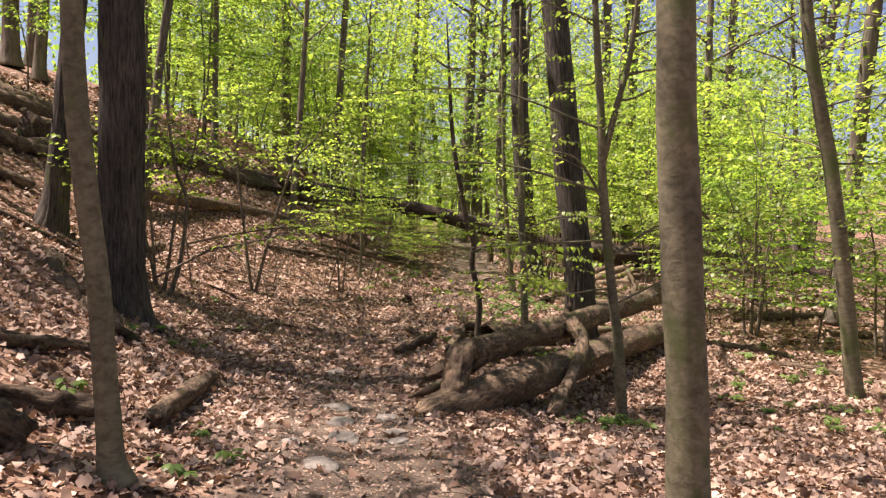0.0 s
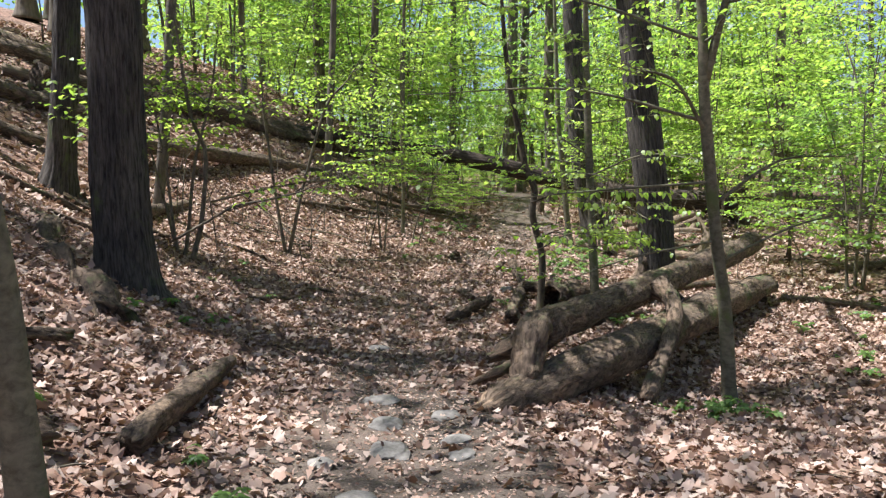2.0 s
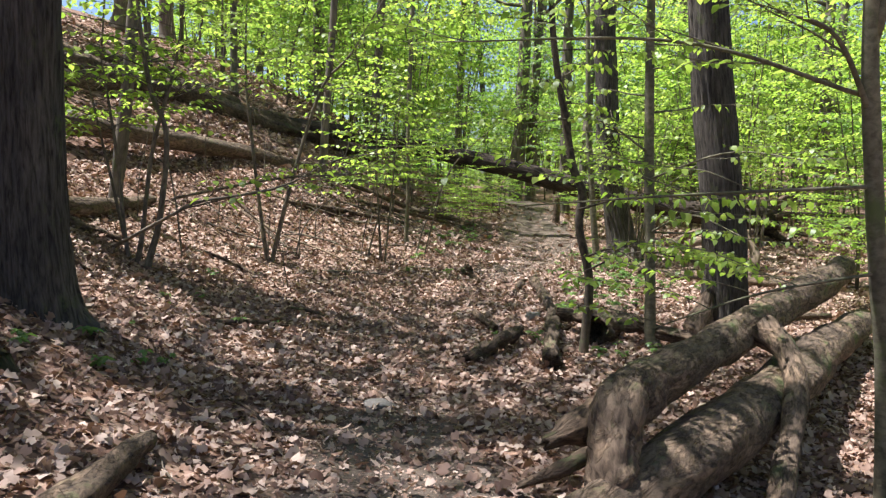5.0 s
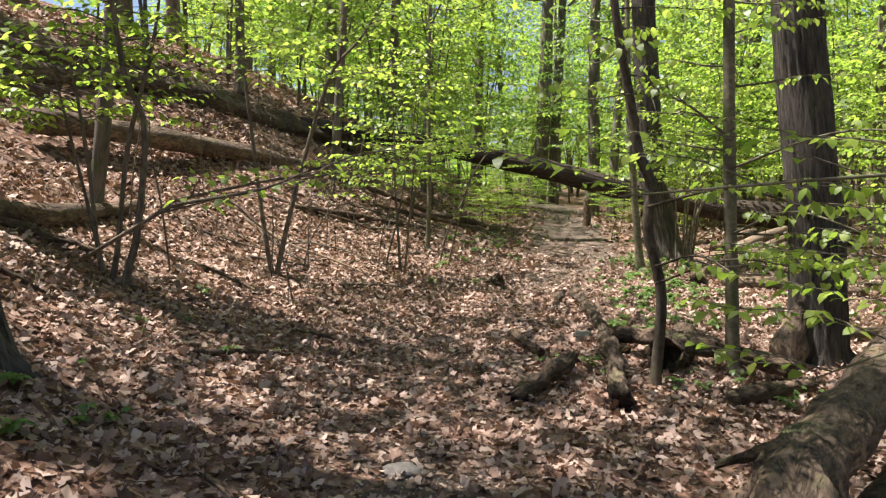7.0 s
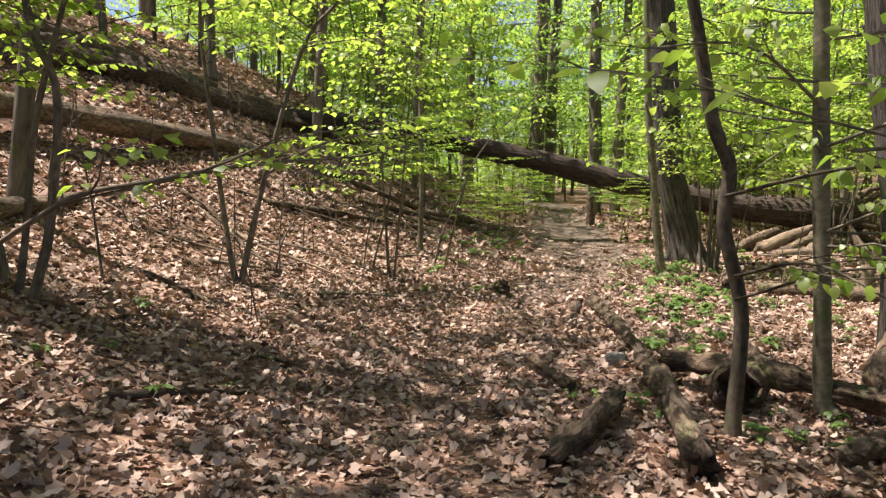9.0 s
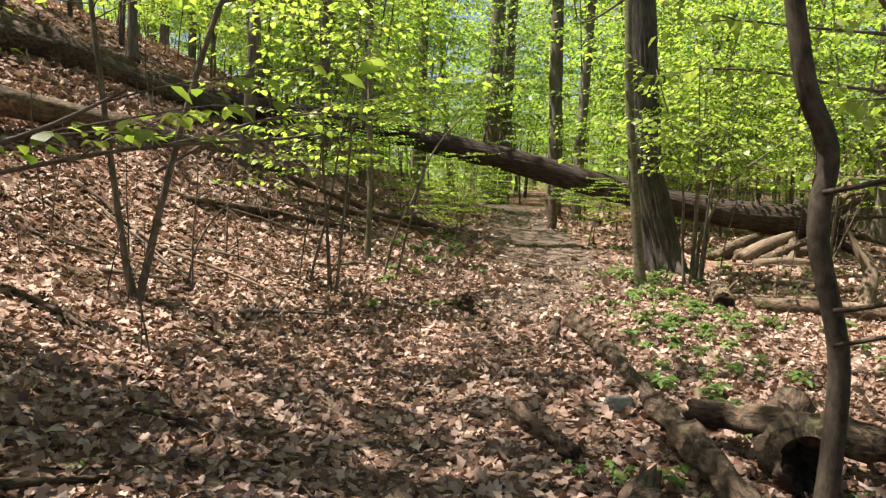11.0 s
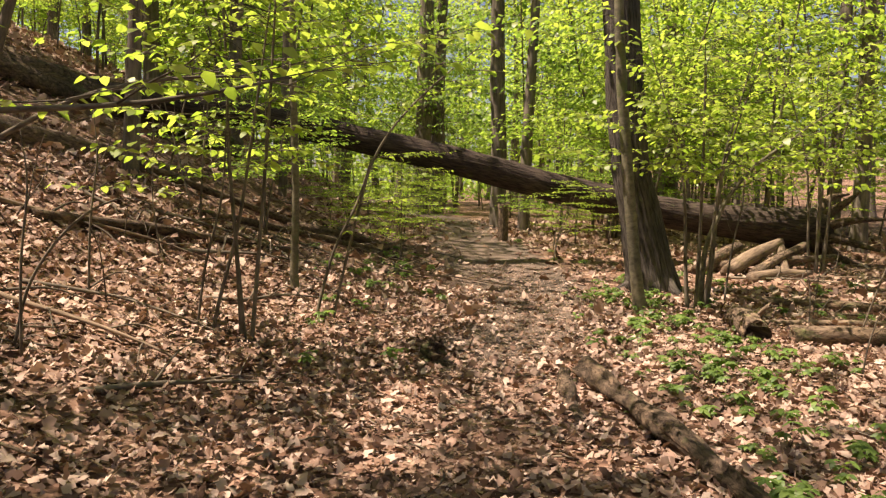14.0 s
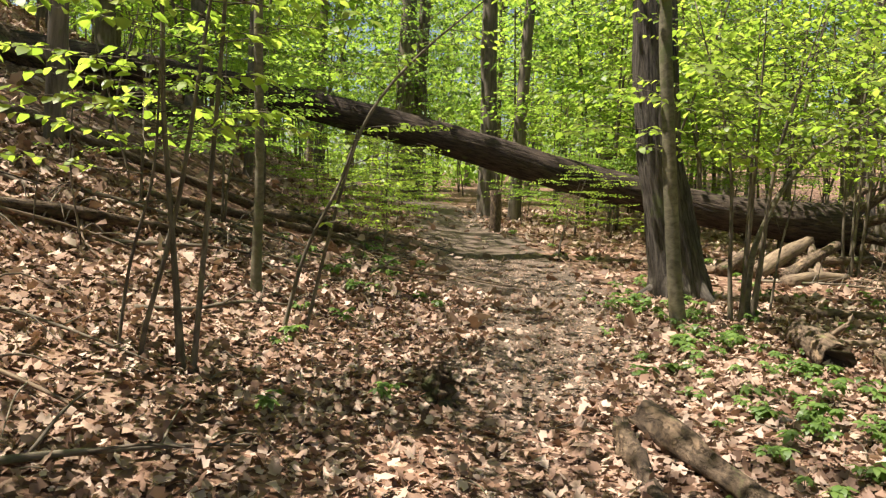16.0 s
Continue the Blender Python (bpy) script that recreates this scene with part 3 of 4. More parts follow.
leafy_tree("beech_sapling", [[(1.5, 12.5, -.62, .1), (1.45, 12.5, -.45, .068), (1.38, 12.5, .4, .06), (1.3, 12.5, 1.37, .056), (1.2, 12.5, 3.0, .048), (1.1, 12.5, 5, .012)]],
           "straight grey sapling beside the leaning oak", "sapling", nbr=20, low=.2, length=1.4, leaf=.075, seed=10, bark_mat=BEECH, segs=14, steps=40, thick=.22, rise=.15,
           hang=.5,
           limbs=[[(1.36, 12.5, .7, .013), (1.55, 11.6, .95, .01), (1.75, 10.6, .82, .004)], [(1.3, 12.5, 1.3, .014), (1.9, 11.6, 1.6, .01), (2.5, 10.8, 1.5, .004)], [(1.28, 12.5, 1.6, .014), (.6, 12.0, 1.9, .01), (-.2, 11.6, 1.8, .004)]])
tall_tree("young_tree", [(1.92, 19.5, -.5, .1), (1.86, 19.5, -.3, .078), (1.74, 19.5, .52, .066), (1.61, 19.5, 1.58, .062), (1.5, 19.5, 2.61, .058), (1.3, 19.6, 6, .03), (1.25, 19.6, 8, .01)],
          "slim pale grey trunk in front of the large oak", BEECH, seed=11, ridge=0, segs=16, crown_n=112, spread=1.6, leaf=.1)
leafy_tree("sapling", [[(-2.08, 19.2, -.25, .06), (-2.1, 19.2, 0, .045), (-2.1, 19.2, .85, .04), (-2.15, 19.2, 2.23, .036), (-2.2, 19.2, 4.5, .01)]],
           "straight pale pole-like sapling on the bank", "sapling", nbr=14, low=.55, length=1.6, seed=12, bark_mat=BEECH, leaf=.09, wide=.7)
leafy_tree("multi_stem_shrub", [[(-2.34, 17.4, -.62, .055), (-2.37, 17.4, -.35, .03), (-2.44, 17.4, .47, .017), (-2.5, 17.4, 1.14, .015), (-2.52, 17.4, 1.79, .013), (-2.6, 17.4, 3, .006)],
                                [(-2.32, 17.4, -.6, .04), (-2.29, 17.4, -.3, .02), (-2.24, 17.4, .48, .016), (-2.18, 17.4, 1.49, .013), (-2.1, 17.3, 3, .006)],
                                [(-2.62, 17.5, -.5, .02), (-2.59, 17.4, -.2, .016), (-2.42, 17.4, .54, .014), (-2.31, 17.4, 1.32, .012), (-2.15, 17.4, 2.6, .005)],
                                [(-2.75, 17.4, -.45, .012), (-2.68, 17.4, .2, .01), (-2.55, 17.4, .8, .009), (-2.5, 17.3, 1.5, .005)]],
           "clump of thin dark stems with yellow-green leaves on the bank", "shrub", nbr=13, low=.64, length=1.6, leaf=.095, seed=13, gap=.095, wide=.7)
leafy_tree("multi_stem_shrub", [[(-3.89, 15.5, -.35, .05), (-3.95, 15.5, -.1, .038), (-4.05, 15.5, .5, .03), (-4.21, 15.5, 1.63, .026), (-4.33, 15.5, 2.67, .02), (-4.3, 15.4, 4.0, .007)],
                                [(-3.86, 15.5, -.35, .05), (-3.82, 15.5, -.1, .038), (-3.55, 15.5, 1.1, .03), (-3.14, 15.5, 2.47, .024), (-2.69, 15.4, 2.99, .016), (-2.2, 15.3, 3.8, .006)]],
           "twin-stemmed shrub with thin brown stems and fresh leaves", "shrub", nbr=26, low=.6, length=1.8, leaf=.095, seed=14, gap=.1, wide=.7,
           limbs=[[(-4.97, 14.5, .74, .022), (-4.25, 14.5, .92, .02), (-3.39, 14.5, 1.1, .016), (-2.41, 14.5, 1.2, .012), (-1.75, 14.5, 1.34, .005)],
                  [(-3.72, 15.5, .9, .018), (-3.0, 15.6, 1.35, .014), (-2.3, 15.8, 1.52, .009), (-1.8, 16.0, 1.5, .004)]])
leafy_tree("forked_sapling", [[(-1.66, 18.44, -.55, .02), (-1.64, 18.44, -.3, .015), (-1.44, 18.44, .66, .013), (-1.26, 18.44, 1.26, .012), (-.9, 18.44, 1.75, .01), (-.3, 18.4, 2.3, .004)],
                              [(-1.85, 18.44, -.5, .02), (-1.68, 18.44, .23, .014), (-1.45, 18.44, .75, .012), (-1.32, 18.44, 1.18, .007)]],
           "thin leaning sapling arching over the trail edge", "sapling", nbr=6, low=.5, length=.8, leaf=.06, seed=15)
leafy_tree("multi_stem_shrub", [[(-4.62, 12.7, -.2, .055), (-4.56, 12.7, .11, .042), (-4.45, 12.7, .56, .036), (-4.37, 12.7, 1.55, .032), (-4.56, 12.7, 2.05, .03), (-4.69, 12.7, 2.75, .024), (-4.8, 12.6, 4.0, .007)],
                                [(-4.76, 12.72, -.15, .04), (-4.66, 12.7, .39, .028), (-4.54, 12.7, 1.4, .024), (-4.27, 12.7, 2.43, .018), (-4.1, 12.6, 3.4, .006)],
                                [(-4.82, 12.75, -.1, .035), (-4.88, 12.7, .4, .024), (-4.98, 12.7, 1.3, .02), (-5.2, 12.7, 2.6, .007)],
                                [(-4.9, 12.9, -.05, .03), (-5.05, 12.9, .6, .02), (-5.3, 12.9, 1.6, .014), (-5.5, 12.9, 2.4, .006)]],
           "cluster of thin brown stems with spring leaves on the slope", "shrub", nbr=19, low=.6, length=1.7, leaf=.095, seed=16, gap=.1, wide=.7,
           limbs=[[(-4.6, 11.9, .3, .02), (-3.81, 11.5, .69, .018), (-3.51, 11.5, .85, .016), (-2.8, 11.5, 1.0, .012), (-2.3, 11.4, 1.2, .005)]])
for i, (x, y, top) in enumerate([(2.73, 19.8, 3.2), (6.3, 22.9, 3.4), (5.9, 14.1, 3.2), (7.3, 12.2, 3.4)]):
    z = gz(x, y)
    leafy_tree("multi_stem_shrub", [[(x + a * .12, y + b * .1, z - .1, .032), (x + a * .18, y + b * .15, z + .5, .022), (x + a * .3, y + b * .3, z + top * .55, .015), (x + a * .8, y + b * .7, z + top, .005)]
                                    for a, b in ((-.9, .2), (-.3, -.5), (.2, .6), (.6, -.3), (1, .3))],
               "upright clump of thin stems with bright green leaves", "shrub", nbr=11 if i < 2 else 16, low=.45 if i < 2 else .18, length=1.9, leaf=.095, gap=.09, wide=.7, seed=30 + i, group="stem clumps on the flat", leaf_mat=SPRING if i < 2 else DEEP)

leafy_tree("leaning_sapling", [[(2.80, 19.85, -0.54, 0.040), (2.81, 19.85, 0.22, 0.032), (2.96, 19.85, 0.68, 0.028), (3.10, 19.85, 0.96, 0.025), (3.36, 19.85, 1.28, 0.022), (3.71, 19.85, 1.56, 0.016), (4.41, 19.7, 2.11, .006)]], "pale crooked sapling leaning away from the stem clump", "sapling", nbr=9, low=.5, length=1.4, leaf=.095, seed=55, bark_mat=BEECH, wide=.7)

# ---- fallen trunks and logs ----
fal = [(-9, 23.9, 2.55, .15), (-6, 23.9, 2.4, .18), (-3, 24, 2.04, .21), (0, 24, 1.5, .235), (2.5, 24, .95, .255), (4.45, 24, .62, .27), (6.0, 24, .47, .33), (7.0, 24.1, .42, .39)]
th = thing("fallen_tree", fal[0][:3], "huge dark fallen trunk leaning across the trail from the slope", "fallen tree")
part("trunk", tube_mesh("trunk", fal, FALLBARK, segs=56, n=70, ridge=.06, ribs=20, lump=.05, ragged=.15, seed=40), th)
rng = np.random.default_rng(5)
for i in range(9):
    a = 6.28 * i / 9
    b = (7.0, 24.1 + .25 * math.cos(a), .42 + .25 * math.sin(a))
    L = rng.uniform(.6, 1.2)
    part("root", tube_mesh("root", [(*b, .11), (7.4, 24.2 + math.cos(a) * .7, b[2] + math.sin(a) * .35, .07), (7.6 + rng.uniform(0, .5), 24.2 + math.cos(a) * L, b[2] + math.sin(a) * L * .7, .02)], ROTTEN, segs=7, n=9, lump=.12, seed=i), th)


def log(name, path, label, mat, segs=22, n=30, ridge=.02, lump=.08, ragged=.05, seed=0, category="log", limbs=(), group="", hollow=0.0, decay=None):
    th = thing(name, path[0][:3], label, category, group)
    part("trunk", tube_mesh("trunk", path, mat, segs=segs, n=n, ridge=ridge, lump=lump, ragged=ragged, seed=seed, decay=decay if decay is not None else .45 if mat is ROTTEN else .12, hollow=hollow), th)
    for i, (lm, m2) in enumerate(limbs):
        part("limb", tube_mesh("limb", lm, m2, segs=16, n=20, lump=.1, ragged=.05, decay=.35 if m2 is ROTTEN else .14, seed=seed + i), th)
    return th


log("fallen_log", [(-7.4, 15.6, 1.82, .18), (-6.44, 17.1, 1.68, .17), (-5.63, 19.0, 1.53, .16), (-4.9, 20.2, 1.32, .14), (-4.24, 21.3, 1.14, .12), (-3.6, 22.6, .88, .1)],
    "long weathered log lying down the slope", LOGBARK, segs=28, n=40, seed=41)
log("fallen_log", [(-9.5, 17, 3.1, .26), (-7.5, 20.5, 2.8, .24), (-5.5, 23.5, 2.2, .2), (-3.8, 26, 1.6, .16)], "grey mossy log higher on the slope", ROTTEN, segs=24, n=34, seed=42)
for path, m, sd, words in [(((-5.95, 12.5, .13), (-5.88, 13.4, .13), (-5.85, 14.4, .11), (-5.83, 15.5, .08)), LOGBARK, 43, "thick brown broken log on the leafy slope"),
                           (((-6.3, 12.3, .06), (-5.7, 12.75, .07), (-5.25, 13.2, .05)), ROTTEN, 143, "dark reddish stub of log below a thicker one"),
                           (((-9.3, 16.2, .2), (-8.5, 18.5, .2), (-7.7, 20.8, .18), (-7.0, 23, .15)), LOGBARK, 144, "long grey log lying high on the slope"),
                           (((-11.6, 18.4, .18), (-10.2, 19.1, .18), (-9.1, 19.7, .16)), LOGBARK, 145, "weathered grey log near the top of the slope"),
                           (((-10.4, 17.3, .14), (-9.3, 17.95, .14), (-8.6, 18.35, .12)), PALEWOOD, 146, "pale barkless log resting on the upper slope")]:
    log("fallen_log", [(x, y, gz(x, y) + .65 * r, r) for x, y, r in path], words, m, segs=22, n=28, lump=.12, ragged=.1, seed=sd)
for i, (p, q, r) in enumerate([((-11, 15), (-8.2, 17.2), .16), ((-12, 19), (-8.5, 19.4), .2), ((-10.5, 12), (-8, 14.5), .14), ((-9.5, 20.5), (-6.5, 22.5), .15)]):
    log("fallen_log", [(*p, gz(*p) + r * .8, r), ((p[0] + q[0]) / 2, (p[1] + q[1]) / 2, (gz(*p) + gz(*q)) / 2 + r * .9, r), (*q, gz(*q) + r * .7, r * .8)], "grey log lying across the upper slope", LOGBARK, seed=140 + i, group="logs on the upper slope")
# pile of two trunks beside the trail
pile = log("fallen_log", [(.3, 8.12, -.03, .13), (.36, 8.22, -.01, .15), (.5, 8.45, .01, .155), (1.1, 9.3, .04, .155), (2.1, 10.8, .1, .165), (3.2, 12.3, .22, .17), (3.95, 13.4, .3, .16)],
           "upper weathered brown log with a torn end and one limb", LOGBARK, segs=36, n=64, ridge=.03, lump=.07, ragged=.1, seed=44, decay=.14,
           limbs=[([(1.75, 9.95, .12, .12), (1.85, 9.75, .02, .095), (1.78, 9.3, -.18, .085), (1.55, 8.8, -.42, .08), (1.3, 8.3, -.68, .085)], LOGBARK),
                  ([(.2, 7.74, -.22, .1), (.18, 7.6, -.42, .09), (.18, 7.55, -.52, .05)], ROTTEN),
                  ([(.42, 8.3, -.08, .1), (.12, 8.2, -.17, .095), (-.12, 8.1, -.26, .05)], ROTTEN),
                  ([(.25, 7.98, -.2, .05), (-.05, 7.88, -.33, .045), (-.28, 7.82, -.42, .02)], ROTTEN),
                  ([(1.0, 9.15, -.1, .05), (.7, 9.3, -.22, .045), (.45, 9.4, -.35, .03)], ROTTEN)])
part("torn_slab", tube_mesh("torn_slab", [(.46, 8.4, .06, .07), (.33, 8.14, .08, .11), (.24, 7.92, .03, .125), (.2, 7.76, -.12, .12), (.18, 7.66, -.28, .118), (.17, 7.6, -.4, .1)], LOGBARK,
                            segs=30, n=34, lump=.1, ridge=.07, ribs=13, ragged=.13, decay=.22, seed=441), pile, "torn slab of brown wood hanging from the log end")
rng = np.random.default_rng(61)
for k in range(16):
    a = 6.28 * k / 16 + rng.uniform(-.2, .2)
    if k % 2:
        o, d = (.18 + .09 * math.cos(a), 7.63 + .07 * math.sin(a), -.36), (.02 * math.cos(a), -.04, -1)
    else:
        o, d = (.33 + .1 * math.cos(a), 8.2 - .07 * math.cos(a), -.02 + .11 * math.sin(a)), (-.45, -.75, -.1)
    L = rng.uniform(.08, .2)
    part("splinter", tube_mesh("splinter", [(*o, .016), (*(o[i] + d[i] * L * .5 for i in range(3)), .011), (*(o[i] + d[i] * L + rng.normal(0, .012) for i in range(3)), .002)], ROTTEN if k % 3 else PALEWOOD, segs=5, n=6, seed=k), pile)
log("fallen_log", [(-.14, 7.2, -.47, .11), (.03, 7.4, -.44, .175), (.67, 8.2, -.39, .205), (1.72, 9.6, -.34, .215), (2.87, 11.3, -.29, .2), (4.0, 12.9, -.28, .17)],
    "lower debarked log with a rotted pointed end", LOGBARK, segs=32, n=44, ridge=.02, lump=.06, ragged=.12, seed=45)
log("log_round", [(3.95, 12.95, -.5, .1), (4.2, 13.6, -.48, .1)], "short pale-ended hollow log beside the pile", PALEWOOD, seed=46, hollow=.2)
log("short_log", [(-2.02, 5.3, -.06, .075), (-2.05, 5.55, -.05, .085), (-2.1, 6.2, -.1, .085), (-2.2, 6.9, -.16, .08), (-2.31, 7.65, -.24, .065)],
    "short grey-brown log angled beside the trail", ROTTEN, segs=24, n=34, lump=.14, seed=47, decay=.2)
log("rotten_log", [(-3.3, 4.5, .5, .08), (-2.66, 4.69, .24, .09), (-2.3, 5.05, .1, .07)], "dark rotten log lying on the bank", ROTTEN, seed=48, lump=.15)
log("rotten_log", [(-3.0, 4.0, .42, .13), (-2.55, 4.05, .26, .14), (-2.3, 4.1, .16, .11)], "thick dark decayed log stub on the bank", ROTTEN, seed=49, lump=.18)
log("rotten_log", [(-5.6, 10.1, .88, .07), (-5.1, 9.8, .68, .09), (-4.6, 9.0, .42, .13), (-3.95, 8.35, .22, .17), (-3.45, 7.9, .06, .15)], "splintered grey rotten log sloping down the bank", ROTTEN, seed=50, lump=.25, ragged=.25, decay=.7)
log("rotten_log", [(-3.6, 5.5, .5, .05), (-3.3, 5.7, .41, .055), (-3.1, 6.65, .2, .04)], "thin dark log in the leaves on the bank", ROTTEN, seed=150)
log("wood_chunk", [(-.62, 11.2, -.57, .05), (-.35, 11.6, -.5, .085), (-.1, 12.1, -.45, .06)], "dark broken chunk of wood by the trail", ROTTEN, seed=51, lump=.2, ragged=.12)
log("wood_chunk", [(-.6, 13.4, -.5, .04), (-.35, 12.75, -.56, .055)], "dark rotten stick end in the leaves", ROTTEN, seed=52, lump=.2)
log("rotten_log", [(.2, 11.1, -.52, .07), (.22, 11.6, -.46, .08), (.33, 12.6, -.48, .08), (.42, 13.6, -.55, .07), (.47, 15.2, -.56, .07), (.4, 16.85, -.5, .085)],
    "long crumbling log lying along the trail edge", ROTTEN, segs=24, n=50, lump=.2, ragged=.08, seed=53)
log("rotten_log", [(.02, 15.7, -.6, .04), (.12, 16.4, -.56, .055), (.2, 16.75, -.52, .045)], "small decayed log beside a longer one", ROTTEN, lump=.25, ragged=.1, seed=54)
log("rotten_log", [(.5, 13.2, -.42, .07), (1.2, 12.7, -.4, .09), (1.9, 12.3, -.5, .08)], "dark log leaning among the saplings", ROTTEN, seed=55, lump=.15)
log("rotten_log", [(.8, 12.35, -.48, .165), (.95, 12.8, -.48, .175), (1.2, 13.5, -.52, .14)], "hollow blackened log among the saplings", ROTTEN, seed=56, lump=.2, hollow=.45)
log("broken_stump", [(2.05, 12.85, -.7, .17), (2.1, 12.9, -.45, .14), (2.2, 13.0, -.15, .09), (2.26, 13.05, .05, .03)], "splintered brown stump leaning on the oak foot", LOGBARK, segs=20, n=18, lump=.2, ragged=.08, seed=152, category="stump", decay=.35)
log("broken_root", [(4.55, 18.5, -.6, .12), (4.85, 18.85, -.1, .1), (4.75, 19.05, .25, .06), (4.6, 19.1, .55, .015)], "jagged pale broken root standing on the flat", PALEWOOD, seed=151, category="root")
log("log_piece", [(1.1, 11.5, -.6, .065), (1.5, 11.75, -.58, .075), (2.0, 12.1, -.6, .06)], "short brown log piece on pale leaves", LOGBARK, seed=57, lump=.12)
log("stump_log", [(2.55, 18.1, -.44, .13), (2.68, 18.6, -.4, .135), (2.75, 18.9, -.4, .12)], "short cut log with a dark hollow end by the plants", LOGBARK, seed=58, hollow=.3, limbs=[([(2.75, 18.5, -.35, .03), (2.8, 18.35, -.2, .02)], PALEWOOD)])
for i, (a, b, r) in enumerate([((2.95, 18.1), (4.9, 17.35), .1), ((2.9, 18.9), (6.2, 18.3), .035), ((3.5, 20.2), (6.0, 19.0), .06), ((4.6, 21.9), (5.9, 22.5), .09),
                               ((5.4, 22.6), (6.5, 23.9), .09), ((4.4, 13.2), (5.6, 12.0), .06), ((5.0, 11.2), (5.7, 10.3), .05), ((7.5, 14.5), (9.5, 13.6), .08), ((6.4, 16.2), (9, 17), .1), ((2.6, 13.9), (4.4, 14.6), .07)]):
    z0, z1 = gz(*a) + r * .75, gz(*b) + r * .75
    log("fallen_branch", [(*a, z0, r), ((a[0] + b[0]) / 2, (a[1] + b[1]) / 2 + .08, (z0 + z1) / 2 + .02, r), (*b, z1, r * .7)],
        "bare weathered branch lying in the leaves", PALEWOOD if i in (3, 4, 1) else LOGBARK, segs=12, n=16, seed=60 + i, category="branch", group="branches on the flat")
for i, (a, b, r) in enumerate([((-3.3, 11.4), (-2.7, 12.1), .025), ((-5.3, 17.3), (-4.6, 17.0), .03), ((-4.6, 14.6), (-3.4, 14.0), .02), ((-4.4, 18.4), (-2.2, 20.6), .05), ((-5, 20.4), (-2.0, 22.5), .06), ((-3.4, 20.4), (-1.0, 22.9), .05),
                               ((-2.4, 22), (-.9, 23.6), .08), ((-3, 13.1), (-2.2, 12.7), .015), ((-5.5, 10.5), (-4.5, 11.2), .03), ((-3.6, 15), (-2.6, 14.6), .012), ((-1.9, 8.6), (-2.4, 9.1), .012), ((-6.8, 11), (-5.6, 12), .05)]):
    z0, z1 = gz(*a) + r * .8, gz(*b) + r * .8
    log("fallen_stick", [(*a, z0, r), ((a[0] + b[0]) / 2 + .05, (a[1] + b[1]) / 2, (z0 + z1) / 2 + .02, r), (*b, z1, r * .6)], "dead stick lying on the leafy slope", ROTTEN, segs=8, n=12, seed=80 + i, category="stick", group="sticks on the slope")

for i, (a, h, r) in enumerate([((4.1, 22.7), (5.2, 23.5, .12), .1), ((4.5, 22.5), (5.9, 23.4, .2), .12), ((4.9, 22.4), (6.3, 23.3, .15), .09), ((5.5, 22.5), (6.0, 23.6, .2), .08), ((4.0, 23.0), (6.6, 22.9, .0), .07)]):
    log("leaning_branch", [(*a, gz(*a) + r * .6, r), ((a[0] + h[0]) / 2, (a[1] + h[1]) / 2, (gz(*a) + h[2]) / 2 + .06, r), (*h, r * .8)], "split pale branch propped under the fallen trunk", PALEWOOD if i % 2 else LOGBARK, segs=14, n=16, seed=160 + i, category="branch", group="branches under the fallen trunk")
whip = thing("bent_sapling", (-3.66, 16.2, gz(-3.66, 16.2)), "thin bare sapling bent over the slope", "sapling")
part("stem", tube_mesh("stem", [(-3.66, 16.2, gz(-3.66, 16.2) - .05, .012), (-3.55, 16.2, .2, .011), (-3.3, 16.2, .57, .009), (-3.0, 16.2, .76, .006), (-2.75, 16.2, .72, .003)], TWIG, segs=6, n=20), whip)



def dead_branch(x, y, az, length, r, seed):
    """A fallen dead branch: a crooked stem with side twigs, lying on the leaves."""
    q = np.random.default_rng(seed)
    th = thing("dead_branch", (x, y, gz(x, y)), "bare grey-brown dead branch with side twigs on the leaves", "branch", "dead branches on the slope")
    rows = []
    for f in np.linspace(0, 1, 5):
        a, b = x + math.cos(az) * length * f + q.normal(0, .05), y + math.sin(az) * length * f + q.normal(0, .05)
        rows.append((a, b, gz(a, b) + r * .7 + .1 * length * f * (1 - f), r * (1 - .75 * f)))
    stem = part("stem", tube_mesh("stem", rows, TWIG if seed % 3 else PALEWOOD, segs=7, n=14, lump=.12, seed=seed), th)
    c = curve_points(rows, 20)
    for k in range(4):
        p = c[int(5 + 3.5 * k)]
        d = az + (-1) ** k * q.uniform(.5, 1.1)
        L = length * q.uniform(.18, .4)
        e = (p[0] + math.cos(d) * L, p[1] + math.sin(d) * L)
        part("twig", tube_mesh("twig", [(*p[:3], p[3] * .6), (*((p[:2] + e) / 2), (p[2] + gz(*e)) / 2 + .08 + q.uniform(0, .1), p[3] * .4), (*e, gz(*e) + q.uniform(.02, .25), .002)], TWIG, segs=5, n=8, seed=k), stem)


rng = np.random.default_rng(47)
for k in range(44):
    if k < 20:
        x, y = rng.uniform(-7, -2.6), rng.uniform(15.5, 21)
    elif k < 34:
        x, y = rng.uniform(-3.8, -.7), rng.uniform(20.6, 24.5)
    else:
        x, y = rng.uniform(3.2, 6.5), rng.uniform(17.5, 23.4)
    dead_branch(x, y, rng.normal(.1, .6) if k < 34 else rng.uniform(-.6, .6), rng.uniform(.8, 2.2), rng.uniform(.012, .03), 300 + k)

